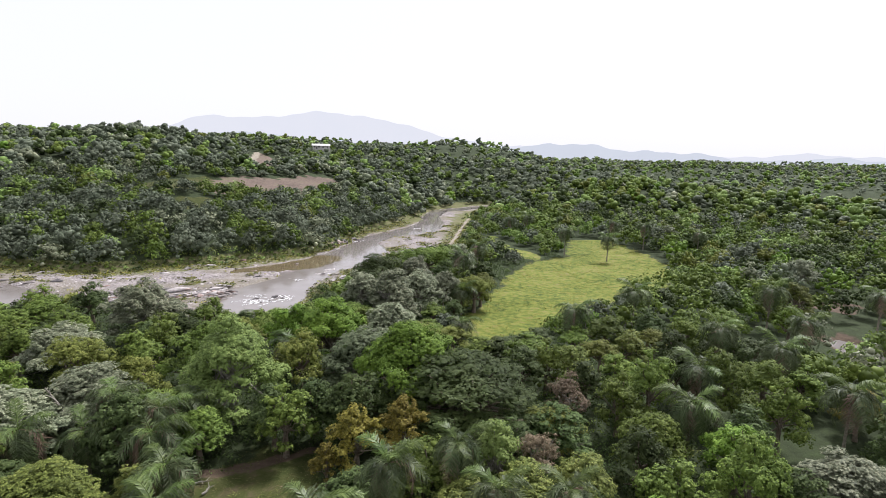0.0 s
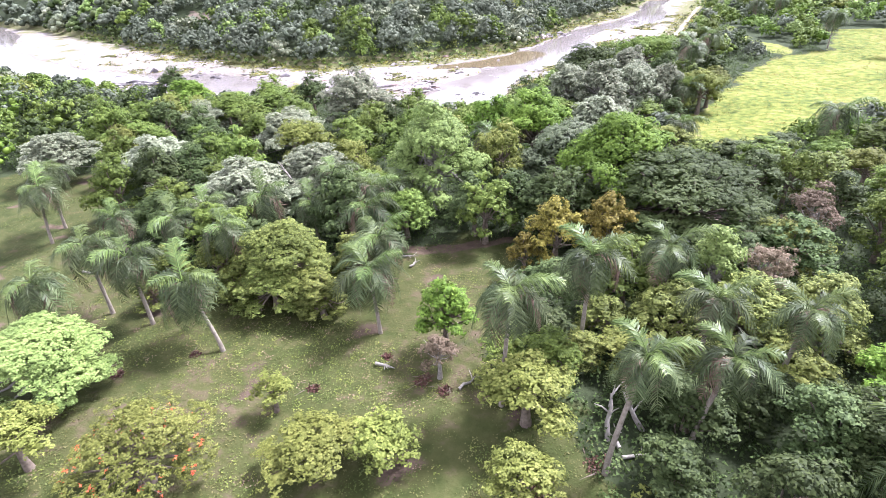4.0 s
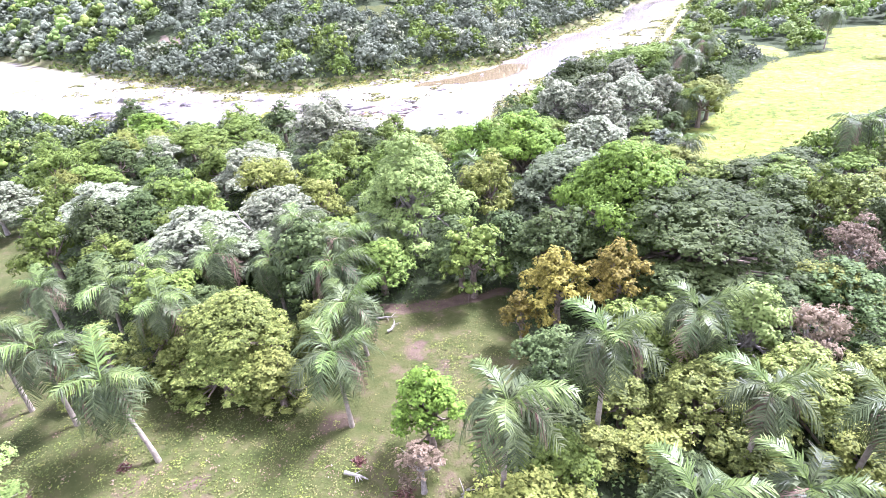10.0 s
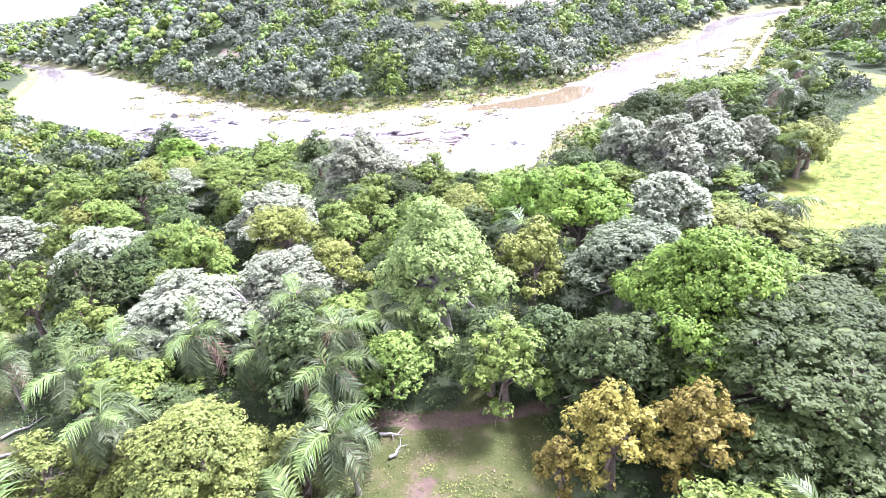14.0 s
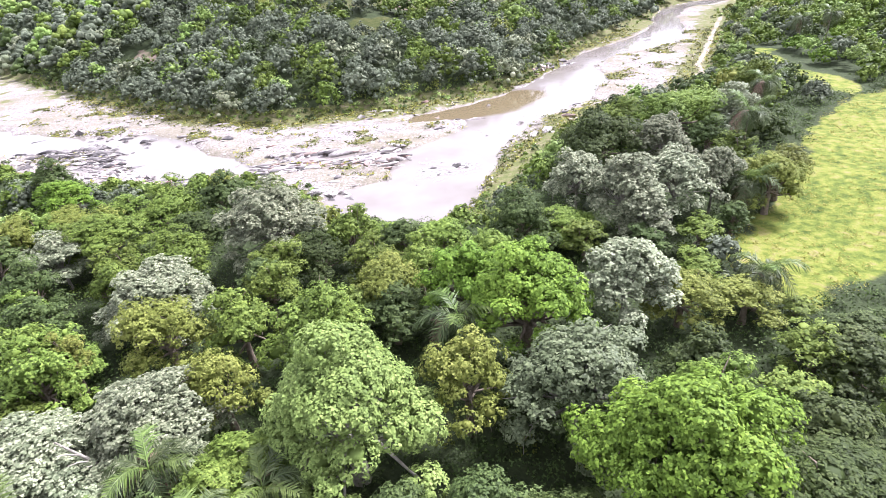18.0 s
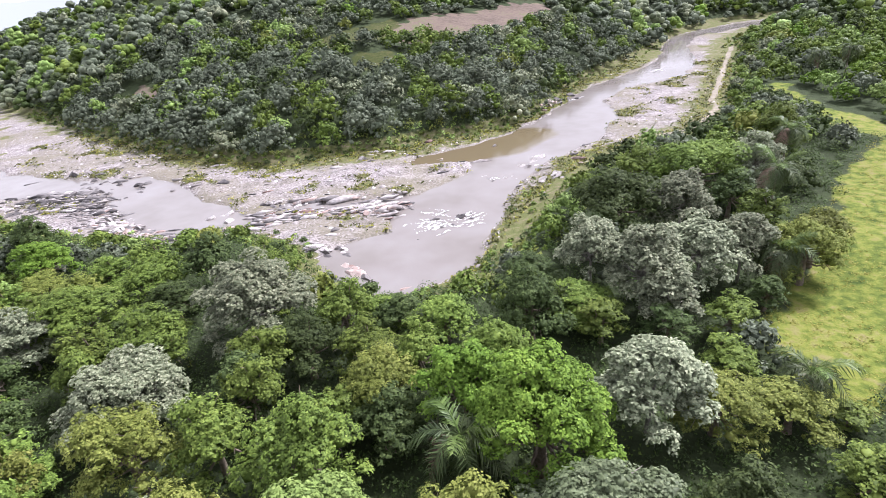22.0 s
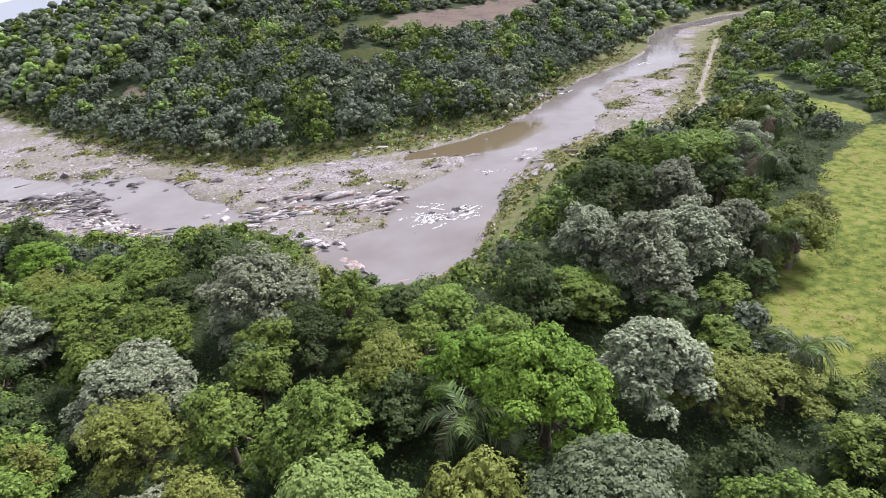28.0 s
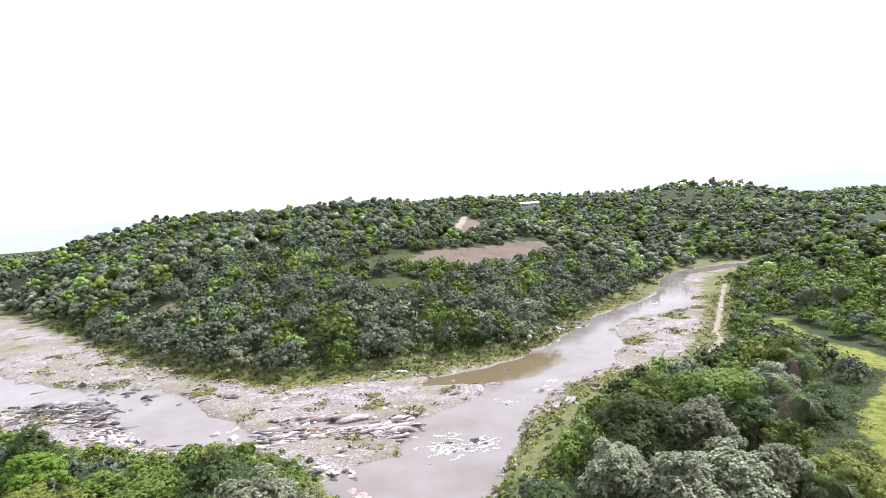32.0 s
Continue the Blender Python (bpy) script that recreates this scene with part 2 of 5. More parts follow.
def water_material():
    """Silty shallow water: pale grey-mauve in the current, clear brown over the still backwater."""
    m = Nodes("river_water")
    drift = m.noise(0.06, 3.0)
    silt = m.ramp(drift, [(0.3, (0.150, 0.130, 0.115)), (0.5, (0.180, 0.160, 0.148)), (0.7, (0.205, 0.187, 0.178))])
    still = m.add("ShaderNodeMapRange", Value=m.math("ADD", m.zone("still"), m.math("MULTIPLY", m.math("SUBTRACT", m.noise(0.2, 4.0), 0.5), 0.6)))
    still.inputs["From Min"].default_value, still.inputs["From Max"].default_value = 0.3, 0.75
    col = m.mix(still.outputs[0], silt, (0.125, 0.100, 0.058))
    ripple = m.math("ADD", m.noise(1.6, 4.0, 0.45), m.math("MULTIPLY", m.noise(0.3, 3.0), 0.6))
    rough = m.add("ShaderNodeMapRange", Value=m.noise(0.05, 3.0))
    rough.inputs["To Min"].default_value, rough.inputs["To Max"].default_value = 0.03, 0.12
    n = m.plain(col, 0.1, 0.6, m.bump(ripple, 0.07, 0.2))
    m.plug(n.node, "Roughness", rough.outputs[0])
    n.node.inputs["IOR"].default_value = 1.33
    return m.surface(n)


def rock_material(name, a, b, c):
    m = Nodes(name)
    rnd = m.math("MULTIPLY", m.add("ShaderNodeObjectInfo").outputs["Random"], 0.25)
    isl = m.math("MULTIPLY", m.add("ShaderNodeNewGeometry").outputs["Random Per Island"], 0.35)
    fac = m.math("ADD", m.math("MULTIPLY", m.noise(1.1, 7.0, 0.42), 0.65), m.math("SUBTRACT", m.math("ADD", rnd, isl), 0.12))
    col = m.ramp(fac, [(0.25, a), (0.5, b), (0.75, c)])
    return m.surface(m.plain(col, 0.85, 0.25, m.bump(m.noise(5.0, 6.0), 0.8, 0.15)))


GROUND, WATER = ground_material(), water_material()
ROCK_DARK = rock_material("rock_dark", (0.03, 0.028, 0.03), (0.075, 0.068, 0.068), (0.17, 0.155, 0.15))
ROCK_PALE = rock_material("rock_pale", (0.11, 0.097, 0.09), (0.24, 0.214, 0.205), (0.44, 0.405, 0.39))
ROCK_BROWN = rock_material("rock_brown", (0.10, 0.06, 0.05), (0.22, 0.15, 0.13), (0.38, 0.31, 0.28))


def plain_material(name, a, b, rough=0.8, scale=2.0):
    m = Nodes(name)
    return m.surface(m.plain(m.ramp(m.noise(scale, 5.0), [(0.3, a), (0.7, b)]), rough, 0.3))


FOAM = plain_material("white_water", (0.75, 0.75, 0.73), (0.85, 0.85, 0.84), 0.6, 6.0)
WALL_WHITE = plain_material("white_render", (0.40, 0.38, 0.35), (0.52, 0.50, 0.47))
ROOF_GREY = plain_material("sheet_roof", (0.45, 0.44, 0.43), (0.6, 0.58, 0.56), 0.5)
DARK_GLASS = plain_material("dark_opening", (0.03, 0.03, 0.035), (0.05, 0.05, 0.055), 0.2)


# emission that puts the haze before far ridges into their surface colour
def haze_glow_material(name, color, strength):
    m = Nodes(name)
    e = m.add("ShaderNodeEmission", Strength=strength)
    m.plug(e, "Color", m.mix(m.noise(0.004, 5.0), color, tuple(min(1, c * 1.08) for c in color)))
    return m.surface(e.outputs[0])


# ---- the plan, in metres ----
FAR_BANK = [(-900, 420), (-560, 292), (-430, 266), (-360, 248), (-276, 218), (-210, 196), (-152, 178), (-118, 174.5), (-100, 183), (-83, 194), (-66, 206.5),
            (-54, 220), (-49.5, 237), (-51, 265), (-38, 303), (-23, 346), (-16, 392), (8, 440), (90, 480), (300, 545), (900, 700)]
NEAR_BANK = [(900, 650), (300, 505), (90, 440), (26, 405), (11, 365), (9, 325), (6, 274), (0, 228), (-6, 210), (-26, 192), (-34, 170), (-38, 144),
             (-38, 136), (-39, 124), (-49, 117), (-62, 120), (-75, 130), (-95, 133), (-102, 124), (-119, 126), (-132, 122), (-162, 128),
             (-217, 138), (-262, 150), (-309, 180), (-370, 225), (-430, 256), (-560, 281), (-900, 408)]
MAIN_CHANNEL = [(-57, 126, 12), (-51.5, 133, 10.5), (-49, 140, 8), (-52.5, 149, 10.5), (-53, 160, 9.5), (-49, 172, 6.5), (-49, 189, 11), (-42, 210, 12),
                (-38.5, 227, 10.5), (-40, 249, 5.5), (-34.5, 270, 6.5), (-19, 292, 10), (-12, 324, 7), (-14, 360, 5), (-10, 392, 6), (24, 430, 8), (100, 462, 9)]
SIDE_CHANNEL = [(-560, 286, 3), (-425, 260, 4), (-360, 226, 7), (-318, 190, 8), (-262, 164, 8), (-206, 147, 9), (-185, 146, 9), (-165, 151, 5), (-150, 154, 6), (-138, 149, 9),
                (-124, 142, 8), (-110, 137, 8.5), (-101, 137, 5), (-97, 139, 2.5)]
LINK_CHANNEL = [(-92, 148, 1.0), (-80, 150, 2.0), (-68, 155, 2.2), (-58, 158, 2.5)]
BACKWATER = [(-72, 183, 2.5), (-64, 187, 4.5), (-55, 196, 7), (-49, 208, 5)]
PASTURE = [(-1, 116), (4, 125), (13, 147), (19, 171), (30, 194), (45, 207), (54, 248), (72, 252), (78, 215), (76, 185), (68, 163), (52, 146), (30, 128), (16, 112), (8, 105)]
PASTURE_FAR = [(14, 252), (19, 254), (22, 238), (26, 222), (34, 210), (36, 202), (31, 198), (25, 206), (20, 222), (15, 240)]
HILL_BARE = [(-217, 215), (-205, 213), (-198, 219), (-205, 224), (-216, 222)]
CLEARING = [(-112, 64), (-92, 66), (-78, 52), (-66, 43), (-50, 40), (-30, 48), (-28, 56), (-23, 63), (-16, 62), (-11, 52), (-14, 40), (-8, 37), (-3, 33), (-1, 28),
            (-1, -30), (-112, -30)]
PLOUGHED = [(-118, 268), (-128, 284), (-129, 300), (-117, 322), (-84, 388), (-76, 364), (-87, 316), (-100, 284)]
HILL_MEADOW = [(-152, 250), (-142, 246), (-129, 258), (-124, 272), (-126, 292), (-136, 300), (-144, 282), (-152, 266)]
HILL_GLADE = [(-124, 237), (-115, 233), (-105, 239), (-105, 247), (-114, 251), (-123, 246)]
HILL_PATH = [(-131, 354, 1.7), (-134, 368, 1.7), (-145, 399, 1.9), (-163, 452, 2.2), (-182, 510, 2.4)]
BARE_SLOPE = [(-135, 362), (-121, 382), (-139, 440), (-155, 496), (-182, 510), (-163, 452), (-145, 399)]
WHEEL_TRACK = [(10.3, 347, 0.42), (6.5, 313, 0.42), (4, 288, 0.42), (0.9, 258, 0.42), (-0.6, 246, 0.42), (0.2, 236, 0.42), (-2.1, 225, 0.42), (-4.5, 213.5, 0.5), (-14, 206, 0.6)]
POND = [(82, 101), (86, 99), (92, 102), (90, 110), (88, 118), (83, 114)]
LEDGES = [(-178, 142, 3), (-160, 143, 5), (-140, 136, 4), (-118, 128, 4), (-98, 130, 4), (-88, 146, 5), (-70, 152, 5), (-62, 148, 4), (-50, 147, 3)]
FAR_FIELD = [(252, 350), (275, 345), (300, 430), (335, 480), (300, 500), (268, 470), (255, 400)]
EARTH_CUT = [(94, 138), (104, 136), (112, 145), (106, 152), (96, 148)]
FOOT_PATH = [(-30, 56, 0.7), (-25, 58, 0.6), (-19, 61, 0.5), (-16, 63, 0.4)]


def segments(line):
    return list(zip(line[:-1], line[1:]))


def line_distance(x, y, line):
    """Distance of the points to a line of (x, y) or, minus the half width along it, of (x, y, half width)."""
    best = np.full(np.shape(x), 1e9)
    for a, b in segments(line):
        dx, dy = b[0] - a[0], b[1] - a[1]
        s = np.clip(((x - a[0]) * dx + (y - a[1]) * dy) / (dx * dx + dy * dy), 0, 1)
        d = np.hypot(x - a[0] - s * dx, y - a[1] - s * dy)
        if len(a) > 2:
            d = d - (a[2] + s * (b[2] - a[2]))
        best = np.minimum(best, d)
    return best


def inside(x, y, ring):
    odd = np.zeros(np.shape(x), bool)
    for (ax, ay), (bx, by) in segments(ring + ring[:1]):
        if ay != by:
            odd ^= ((ay > y) != (by > y)) & (x < (bx - ax) * (y - ay) / (by - ay) + ax)
    return odd


def ring_depth(x, y, ring):
    """Distance to a ring's edge, positive inside."""
    return np.where(inside(x, y, ring), 1, -1) * line_distance(x, y, ring + ring[:1])


def ease(v, a, b):
    s = np.clip((v - a) / (b - a), 0, 1)
    return s * s * (3 - 2 * s)


def waves(x, y, size, seed, layers=4):
    """Soft random relief, about -1 to 1: sums of crossing waves."""
    rng, out, amp, k = np.random.default_rng(seed), 0.0, 0.5, 2 * math.pi / size
    for _ in range(layers):
        for _ in range(3):
            a, p, q = rng.uniform(0, 2 * math.pi), rng.uniform(0, 6.28), rng.uniform(0.8, 1.25)
            out = out + amp / 1.6 * np.sin(k * q * (x * math.cos(a) + y * math.sin(a)) + p + 1.3 * np.sin(k * 0.6 * (y * math.cos(a) - x * math.sin(a)) + q * 5))
        amp, k = amp * 0.5, k * 2.1
    return out


RIVERBED = FAR_BANK + NEAR_BANK


def water_distance(x, y):
    wob = 0.9 * waves(x, y, 14, 3, 3)
    return np.minimum(np.minimum(line_distance(x, y, MAIN_CHANNEL), line_distance(x, y, SIDE_CHANNEL)),
                      np.minimum(line_distance(x, y, LINK_CHANNEL), line_distance(x, y, BACKWATER))) + wob


def land(x, y):
    """Height of the ground and the names' distances that the zones need."""
    x, y = np.asarray(x, float), np.asarray(y, float)
    far, near, bed = line_distance(x, y, FAR_BANK), line_distance(x, y, NEAR_BANK), inside(x, y, RIVERBED)
    hill_side = ~bed & (far < near)
    wet = water_distance(x, y)
    z_bed = 0.45 + 0.18 * waves(x, y, 9, 5) + 0.35 * np.clip(waves(x, y, 40, 6), -1, 1) - 1.6 * ease(-wet, -2.0, 2.5)
    crest = (43 + 3 * ease(-x, 60, 180)) * (1 - 0.95 * ease(-x, 420, 580)) * (1 - 0.5 * ease(x, 30, 200)) + (7 * waves(x, y, 260, 8, 2) + 3 * waves(x, y, 90, 9, 2)) * (1 - ease(-x, 380, 520))
    z_hill = 0.6 + 2.2 * ease(far, 0, 7) + (crest - 2) * (1 - np.exp(-np.maximum(far - 4, 0) / (125 - 68 * ease(-x, 140, 260))))
    z_hill = z_hill + 8 * np.exp(-((x - 8) ** 2 + (y - 740) ** 2) / 80 ** 2)
    ridge = 11 * ease(y + 0.25 * x, 290, 430) * ease(x, 15, 90) * (1 - 0.9 * ease(x, 130, 420))
    z_near = 0.8 + 2.7 * ease(near, 0, 10) + 0.35 * waves(x, y, 45, 11) + ridge * (1 + 0.35 * waves(x, y, 180, 12, 2))
    z_near = z_near - 1.6 * ease(ring_depth(x, y, POND), -2.0, 1.5)
    z = np.where(bed, z_bed, np.where(hill_side, z_hill, z_near))
    return z, far, near, bed, hill_side, wet


def height_at(x, y):
    return float(land(np.array([x]), np.array([y]))[0][0])


# ---- mesh helpers ----
def mesh_object(name, verts, faces, materials, parent=None, label="", smooth=False, index=None):
    """One mesh object from arrays: faces of one size, or a list of tuples."""
    me = bpy.data.meshes.new(name)
    verts = np.asarray(verts, np.float32)
    if isinstance(faces, np.ndarray):
        n, k = faces.shape
        me.vertices.add(len(verts))
        me.vertices.foreach_set("co", verts.ravel())
        me.loops.add(n * k)
        me.loops.foreach_set("vertex_index", faces.astype(np.int32).ravel())
        me.polygons.add(n)
        me.polygons.foreach_set("loop_start", np.arange(0, n * k, k, dtype=np.int32))
        if index is not None:
            me.polygons.foreach_set("material_index", np.asarray(index, np.int32))
        me.update(calc_edges=True)
    else:
        me.from_pydata([tuple(v) for v in verts.tolist()], [], faces)
    if smooth:
        me.polygons.foreach_set("use_smooth", np.ones(len(me.polygons), bool))
    for mat in materials:
        me.materials.append(mat)
    ob = new(name, me)
    if parent is not None:
        ob.parent = parent
    if label:
        ob["label"] = label
    return ob


def part(name, bm, material, parent, label=""):
    """Links a bmesh as one mesh object under a thing or part."""
    me = bpy.data.meshes.new(name)
    bm.to_mesh(me)
    bm.free()
    me.materials.append(material)
    ob = new(name, me)
    ob.parent = parent
    if label:
        ob["label"] = label
    return ob


def tube(points, radii, sides=7):
    """Verts and quads of a bent, tapered tube."""
    pts = [Vector(p) for p in points]
    verts, faces = [], []
    for i, p in enumerate(pts):
        way = (pts[min(i + 1, len(pts) - 1)] - pts[max(i - 1, 0)]).normalized()
        a = way.cross(Vector((0.31, 0.95, 0.1))).normalized()
        b = way.cross(a)
        for j in range(sides):
            w = 2 * math.pi * j / sides
            verts.append(p + radii[i] * (math.cos(w) * a + math.sin(w) * b))
    for i in range(len(pts) - 1):
        for j in range(sides):
            k = (j + 1) % sides
            faces.append((i * sides + j, i * sides + k, (i + 1) * sides + k, (i + 1) * sides + j))
    return verts, faces


def joined(pieces):
    verts, faces = [], []
    for v, f in pieces:
        o = len(verts)
        verts += v
        faces += [tuple(i + o for i in q) for q in f]
    return verts, faces


def unit(v):
    return v / np.maximum(np.linalg.norm(v, axis=1, keepdims=True), 1e-6)


def leaves(rng, at, facing, length, width, fold=0.18, corners=3):
    """A leaf at each place, its face towards facing: a folded one of four corners, or a small one of three."""
    n = len(at)
    facing = unit(facing)
    side = unit(np.cross(facing, unit(rng.normal(size=(n, 3)))))
    along = np.cross(side, facing)
    ln = np.broadcast_to(length, n)[:, None] * rng.uniform(0.7, 1.3, (n, 1))
    wd = np.broadcast_to(width, n)[:, None] * rng.uniform(0.7, 1.3, (n, 1))
    drop = facing * ln * fold
    tip = at + along * ln / 2 - drop
    if corners == 3:
        v = [at - along * ln / 2 + side * wd * 0.6, tip, at - along * ln * 0.4 - side * wd * 0.6]
    else:
        v = [at - along * ln / 2 - drop, at + side * wd / 2, tip, at - side * wd / 2]
    return np.stack(v, 1).reshape(-1, 3), np.arange(corners * n).reshape(n, corners)


# ---- ground, one sheet to the horizon ----
def spaced(fine_a, fine_b, step, reach):
    """Even steps between fine_a and fine_b, growing steps out to the reach on both sides."""
    mid = list(np.arange(fine_a, fine_b + step, step))
    out, s = [], step
    while (out[-1] if out else mid[-1]) < reach:
        s *= 1.16
        out.append((out[-1] if out else mid[-1]) + s)
    low, s = [], step
    while (low[-1] if low else mid[0]) > -reach:
        s *= 1.16
        low.append((low[-1] if low else mid[0]) - s)
    return np.array(low[::-1] + mid + out)


def build_ground():
    xs, ys = spaced(-345, 95, 1.8, 4700), spaced(12, 515, 1.8, 4700)
    gx, gy = np.meshgrid(xs, ys)
    x, y = gx.ravel(), gy.ravel()
    z, far, near, bed, hill, wet = land(x, y)
    z = z - 30 * ease(np.hypot(x, y), 1500, 3500)
    nx, ny = len(xs), len(ys)
    i = np.arange(nx * ny).reshape(ny, nx)
    quads = np.stack([i[:-1, :-1], i[:-1, 1:], i[1:, 1:], i[1:, :-1]], -1).reshape(-1, 4)
    ob = mesh_object("ground", np.stack([x, y, z], 1), quads, [GROUND], smooth=True)
    ragged = 2.2 * waves(x, y, 12, 21)
    edge = np.minimum(np.where(hill, 99, near), np.where(hill, far, 99))
    tuft = np.clip(waves(x, y, 22, 22, 4), -1, 1)
    zones = {
        "lawn": ease(np.maximum(ring_depth(x, y, CLEARING), np.maximum(ring_depth(x, y, HILL_MEADOW), ring_depth(x, y, HILL_GLADE))) + ragged, -3, 3),
        "pasture": ease(np.maximum(ring_depth(x, y, PASTURE), ring_depth(x, y, PASTURE_FAR)) + ragged, -2.5, 2.5) + ease(ring_depth(x, y, FAR_FIELD), -12, 12),
        "gravel": np.where(bed, 1.0, 0.0),
        "bedrock": np.where(bed, np.clip(ease(-line_distance(x, y, LEDGES) + 1.5 * ragged, -4, 4), 0, 1), 0),
        "bankside": np.where(bed, np.maximum(np.maximum(ease(-far + 1.5 * ragged, -11 - 6 * ease(x, -120, -90), -3) * (0.55 + 0.45 * ease(x, -190, -110)), ease(-near + ragged, -9 - 8 * ease(y, 200, 235), -1) * ease(x, -62, -35)),
                                             0.85 * ease(tuft, 0.3, 0.85)) * ease(wet, 0.2, 1.2), ease(-edge, -7, -2)),
        "earth": np.where(bed, 0, ease(ring_depth(x, y, CLEARING), 0, 4) * ease(waves(x, y, 11, 23, 4), 0.5, 0.8) * 0.75
                          + ease(-line_distance(x, y, FOOT_PATH), -0.8, 0.2) + ease(np.maximum(ring_depth(x, y, EARTH_CUT), ring_depth(x, y, POND) + 2) + ragged, -2, 2)),
        "plough": ease(np.maximum(ring_depth(x, y, PLOUGHED), np.maximum(ring_depth(x, y, BARE_SLOPE), ring_depth(x, y, HILL_BARE))) + 2 * ragged, -3, 3),
        "track": np.maximum(ease(-line_distance(x, y, WHEEL_TRACK), -1.5, 0.35), ease(-line_distance(x, y, HILL_PATH), -0.8, 0.2)),
    }
    for name, v in zones.items():
        a = ob.data.attributes.new(name, "FLOAT", "POINT")
        a.data.foreach_set("value", np.asarray(v, np.float32))
    tagged(ob, "rolling ground of forest litter, pasture, bare earth and river gravel", "ground", kind="structure")


def build_water():
    xs, ys = np.arange(-560, 130, 2.5), np.arange(110, 480, 2.5)
    gx, gy = np.meshgrid(xs, ys)
    nx, ny = len(xs), len(ys)
    i = np.arange(nx * ny).reshape(ny, nx)
    quads = np.stack([i[:-1, :-1], i[:-1, 1:], i[1:, 1:], i[1:, :-1]], -1).reshape(-1, 4)
    wet = water_distance(gx.ravel(), gy.ravel())
    quads = quads[(wet[quads] < 4.0).any(1)]
    used, back = np.unique(quads, return_inverse=True)
    ob = mesh_object("water", np.stack([gx.ravel()[used], gy.ravel()[used], np.full(len(used), -0.02)], 1), back.reshape(-1, 4), [WATER], smooth=True)
    still = ease(-line_distance(gx.ravel()[used], gy.ravel()[used], BACKWATER), -5, 1)
    ob.data.attributes.new("still", "FLOAT", "POINT").data.foreach_set("value", still.astype(np.float32))
    tagged(ob, "shallow brownish river water reflecting the pale sky", "river", kind="structure")


def build_mountains():
    """Pale glowing ridges far off, with the haze put into their colour."""
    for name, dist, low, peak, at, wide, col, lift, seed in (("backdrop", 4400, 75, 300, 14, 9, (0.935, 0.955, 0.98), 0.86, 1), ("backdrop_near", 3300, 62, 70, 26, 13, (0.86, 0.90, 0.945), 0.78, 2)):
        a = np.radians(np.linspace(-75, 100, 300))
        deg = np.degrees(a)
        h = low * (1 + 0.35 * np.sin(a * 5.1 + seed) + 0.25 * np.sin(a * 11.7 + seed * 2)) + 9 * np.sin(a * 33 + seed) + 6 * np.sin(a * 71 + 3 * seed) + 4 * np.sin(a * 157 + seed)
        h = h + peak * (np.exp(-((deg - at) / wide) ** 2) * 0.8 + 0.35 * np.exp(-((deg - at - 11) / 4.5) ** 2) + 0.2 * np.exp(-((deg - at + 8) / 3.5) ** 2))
        x, y = -np.sin(a) * dist, np.cos(a) * dist
        v = np.concatenate([np.stack([x, y, np.full_like(x, -120)], 1), np.stack([x * 1.02, y * 1.02, h], 1)])
        n = len(a)
        f = np.stack([np.arange(n - 1), np.arange(1, n), n + np.arange(1, n), n + np.arange(n - 1)], 1)
        ob = mesh_object(name, v, f, [haze_glow_material(name + "_haze", col, lift)], smooth=True)
        tagged(ob, "pale mountains with blue-grey haze put into their glowing colour", "mountains", kind="structure")


def build_pond():
    """A small brown pond among the trees."""
    n = 28
    v = [(86.5 + 9 * math.cos(6.283 * i / n), 108.5 + 12 * math.sin(6.283 * i / n), height_at(86.5, 108.5) + 0.7) for i in range(n)]
    tagged(mesh_object("pond_water", v, [tuple(range(n))], [WATER]), "small brown pond between the trees", "pond", kind="structure")


build_ground()
build_water()
build_pond()
build_mountains()


# ---- trees ----
def lobes(rng, count, radius, height, flat=0.7, top=1.0):
    """Centres and sizes of the leaf masses of a crown, which spans the given height above z = 0."""
    out = [(np.array([0, 0, height * 0.62]), radius * 0.5)]
    for i in range(count):
        a = i * 2.4 + rng.uniform(-0.5, 0.5)
        u = math.sqrt((i + 0.6) / count)
        r = radius * u * rng.uniform(0.62, 0.86)
        z = height * (0.80 * top - flat * 0.52 * u * u + rng.uniform(-0.15, 0.13))
        out.append((np.array([r * math.cos(a), r * math.sin(a), max(z, height * 0.15)]), radius * rng.uniform(0.24, 0.38) * min(1.0, math.sqrt(14 / count))))
    return out


def crown_leaves(rng, masses, count, length, width, squash=0.75, droop=0.35, fill=0.25, bottom=-0.45, tuft=8, spread=0.42, corners=3, order=1.0, lift=0.3):
    """Leaves in tufts over the leaf masses."""
    groups = max(1, count // tuft)
    weight = np.array([r * r for _, r in masses])
    pick = rng.choice(len(masses), groups, p=weight / weight.sum())
    c = np.array([m for m, _ in masses])[pick]
    r = np.array([s for _, s in masses])[pick][:, None]
    way = unit(rng.normal(size=(groups, 3)))
    low = way[:, 2] < bottom
    way[low, 2] *= -1
    depth = np.where(rng.random((groups, 1)) < fill, rng.uniform(0.45, 0.85, (groups, 1)), rng.uniform(0.86, 1.08, (groups, 1)))
    heart = c + way * r * depth * np.array([1, 1, squash])
    way, heart = np.repeat(way, tuft, 0), np.repeat(heart, tuft, 0)
    own = unit(rng.normal(size=way.shape) + 0.9 * way + np.array([0, 0, 0.5]))
    at = heart + own * spread * rng.uniform(0.5, 1.1, (len(way), 1))
    facing = (0.6 + 0.5 * order) * way + (0.9 - 0.45 * order) * own + np.array([0, 0, lift]) + 0.6 * droop * rng.normal(size=way.shape)
    return leaves(rng, at, facing, length, width, corners=corners)


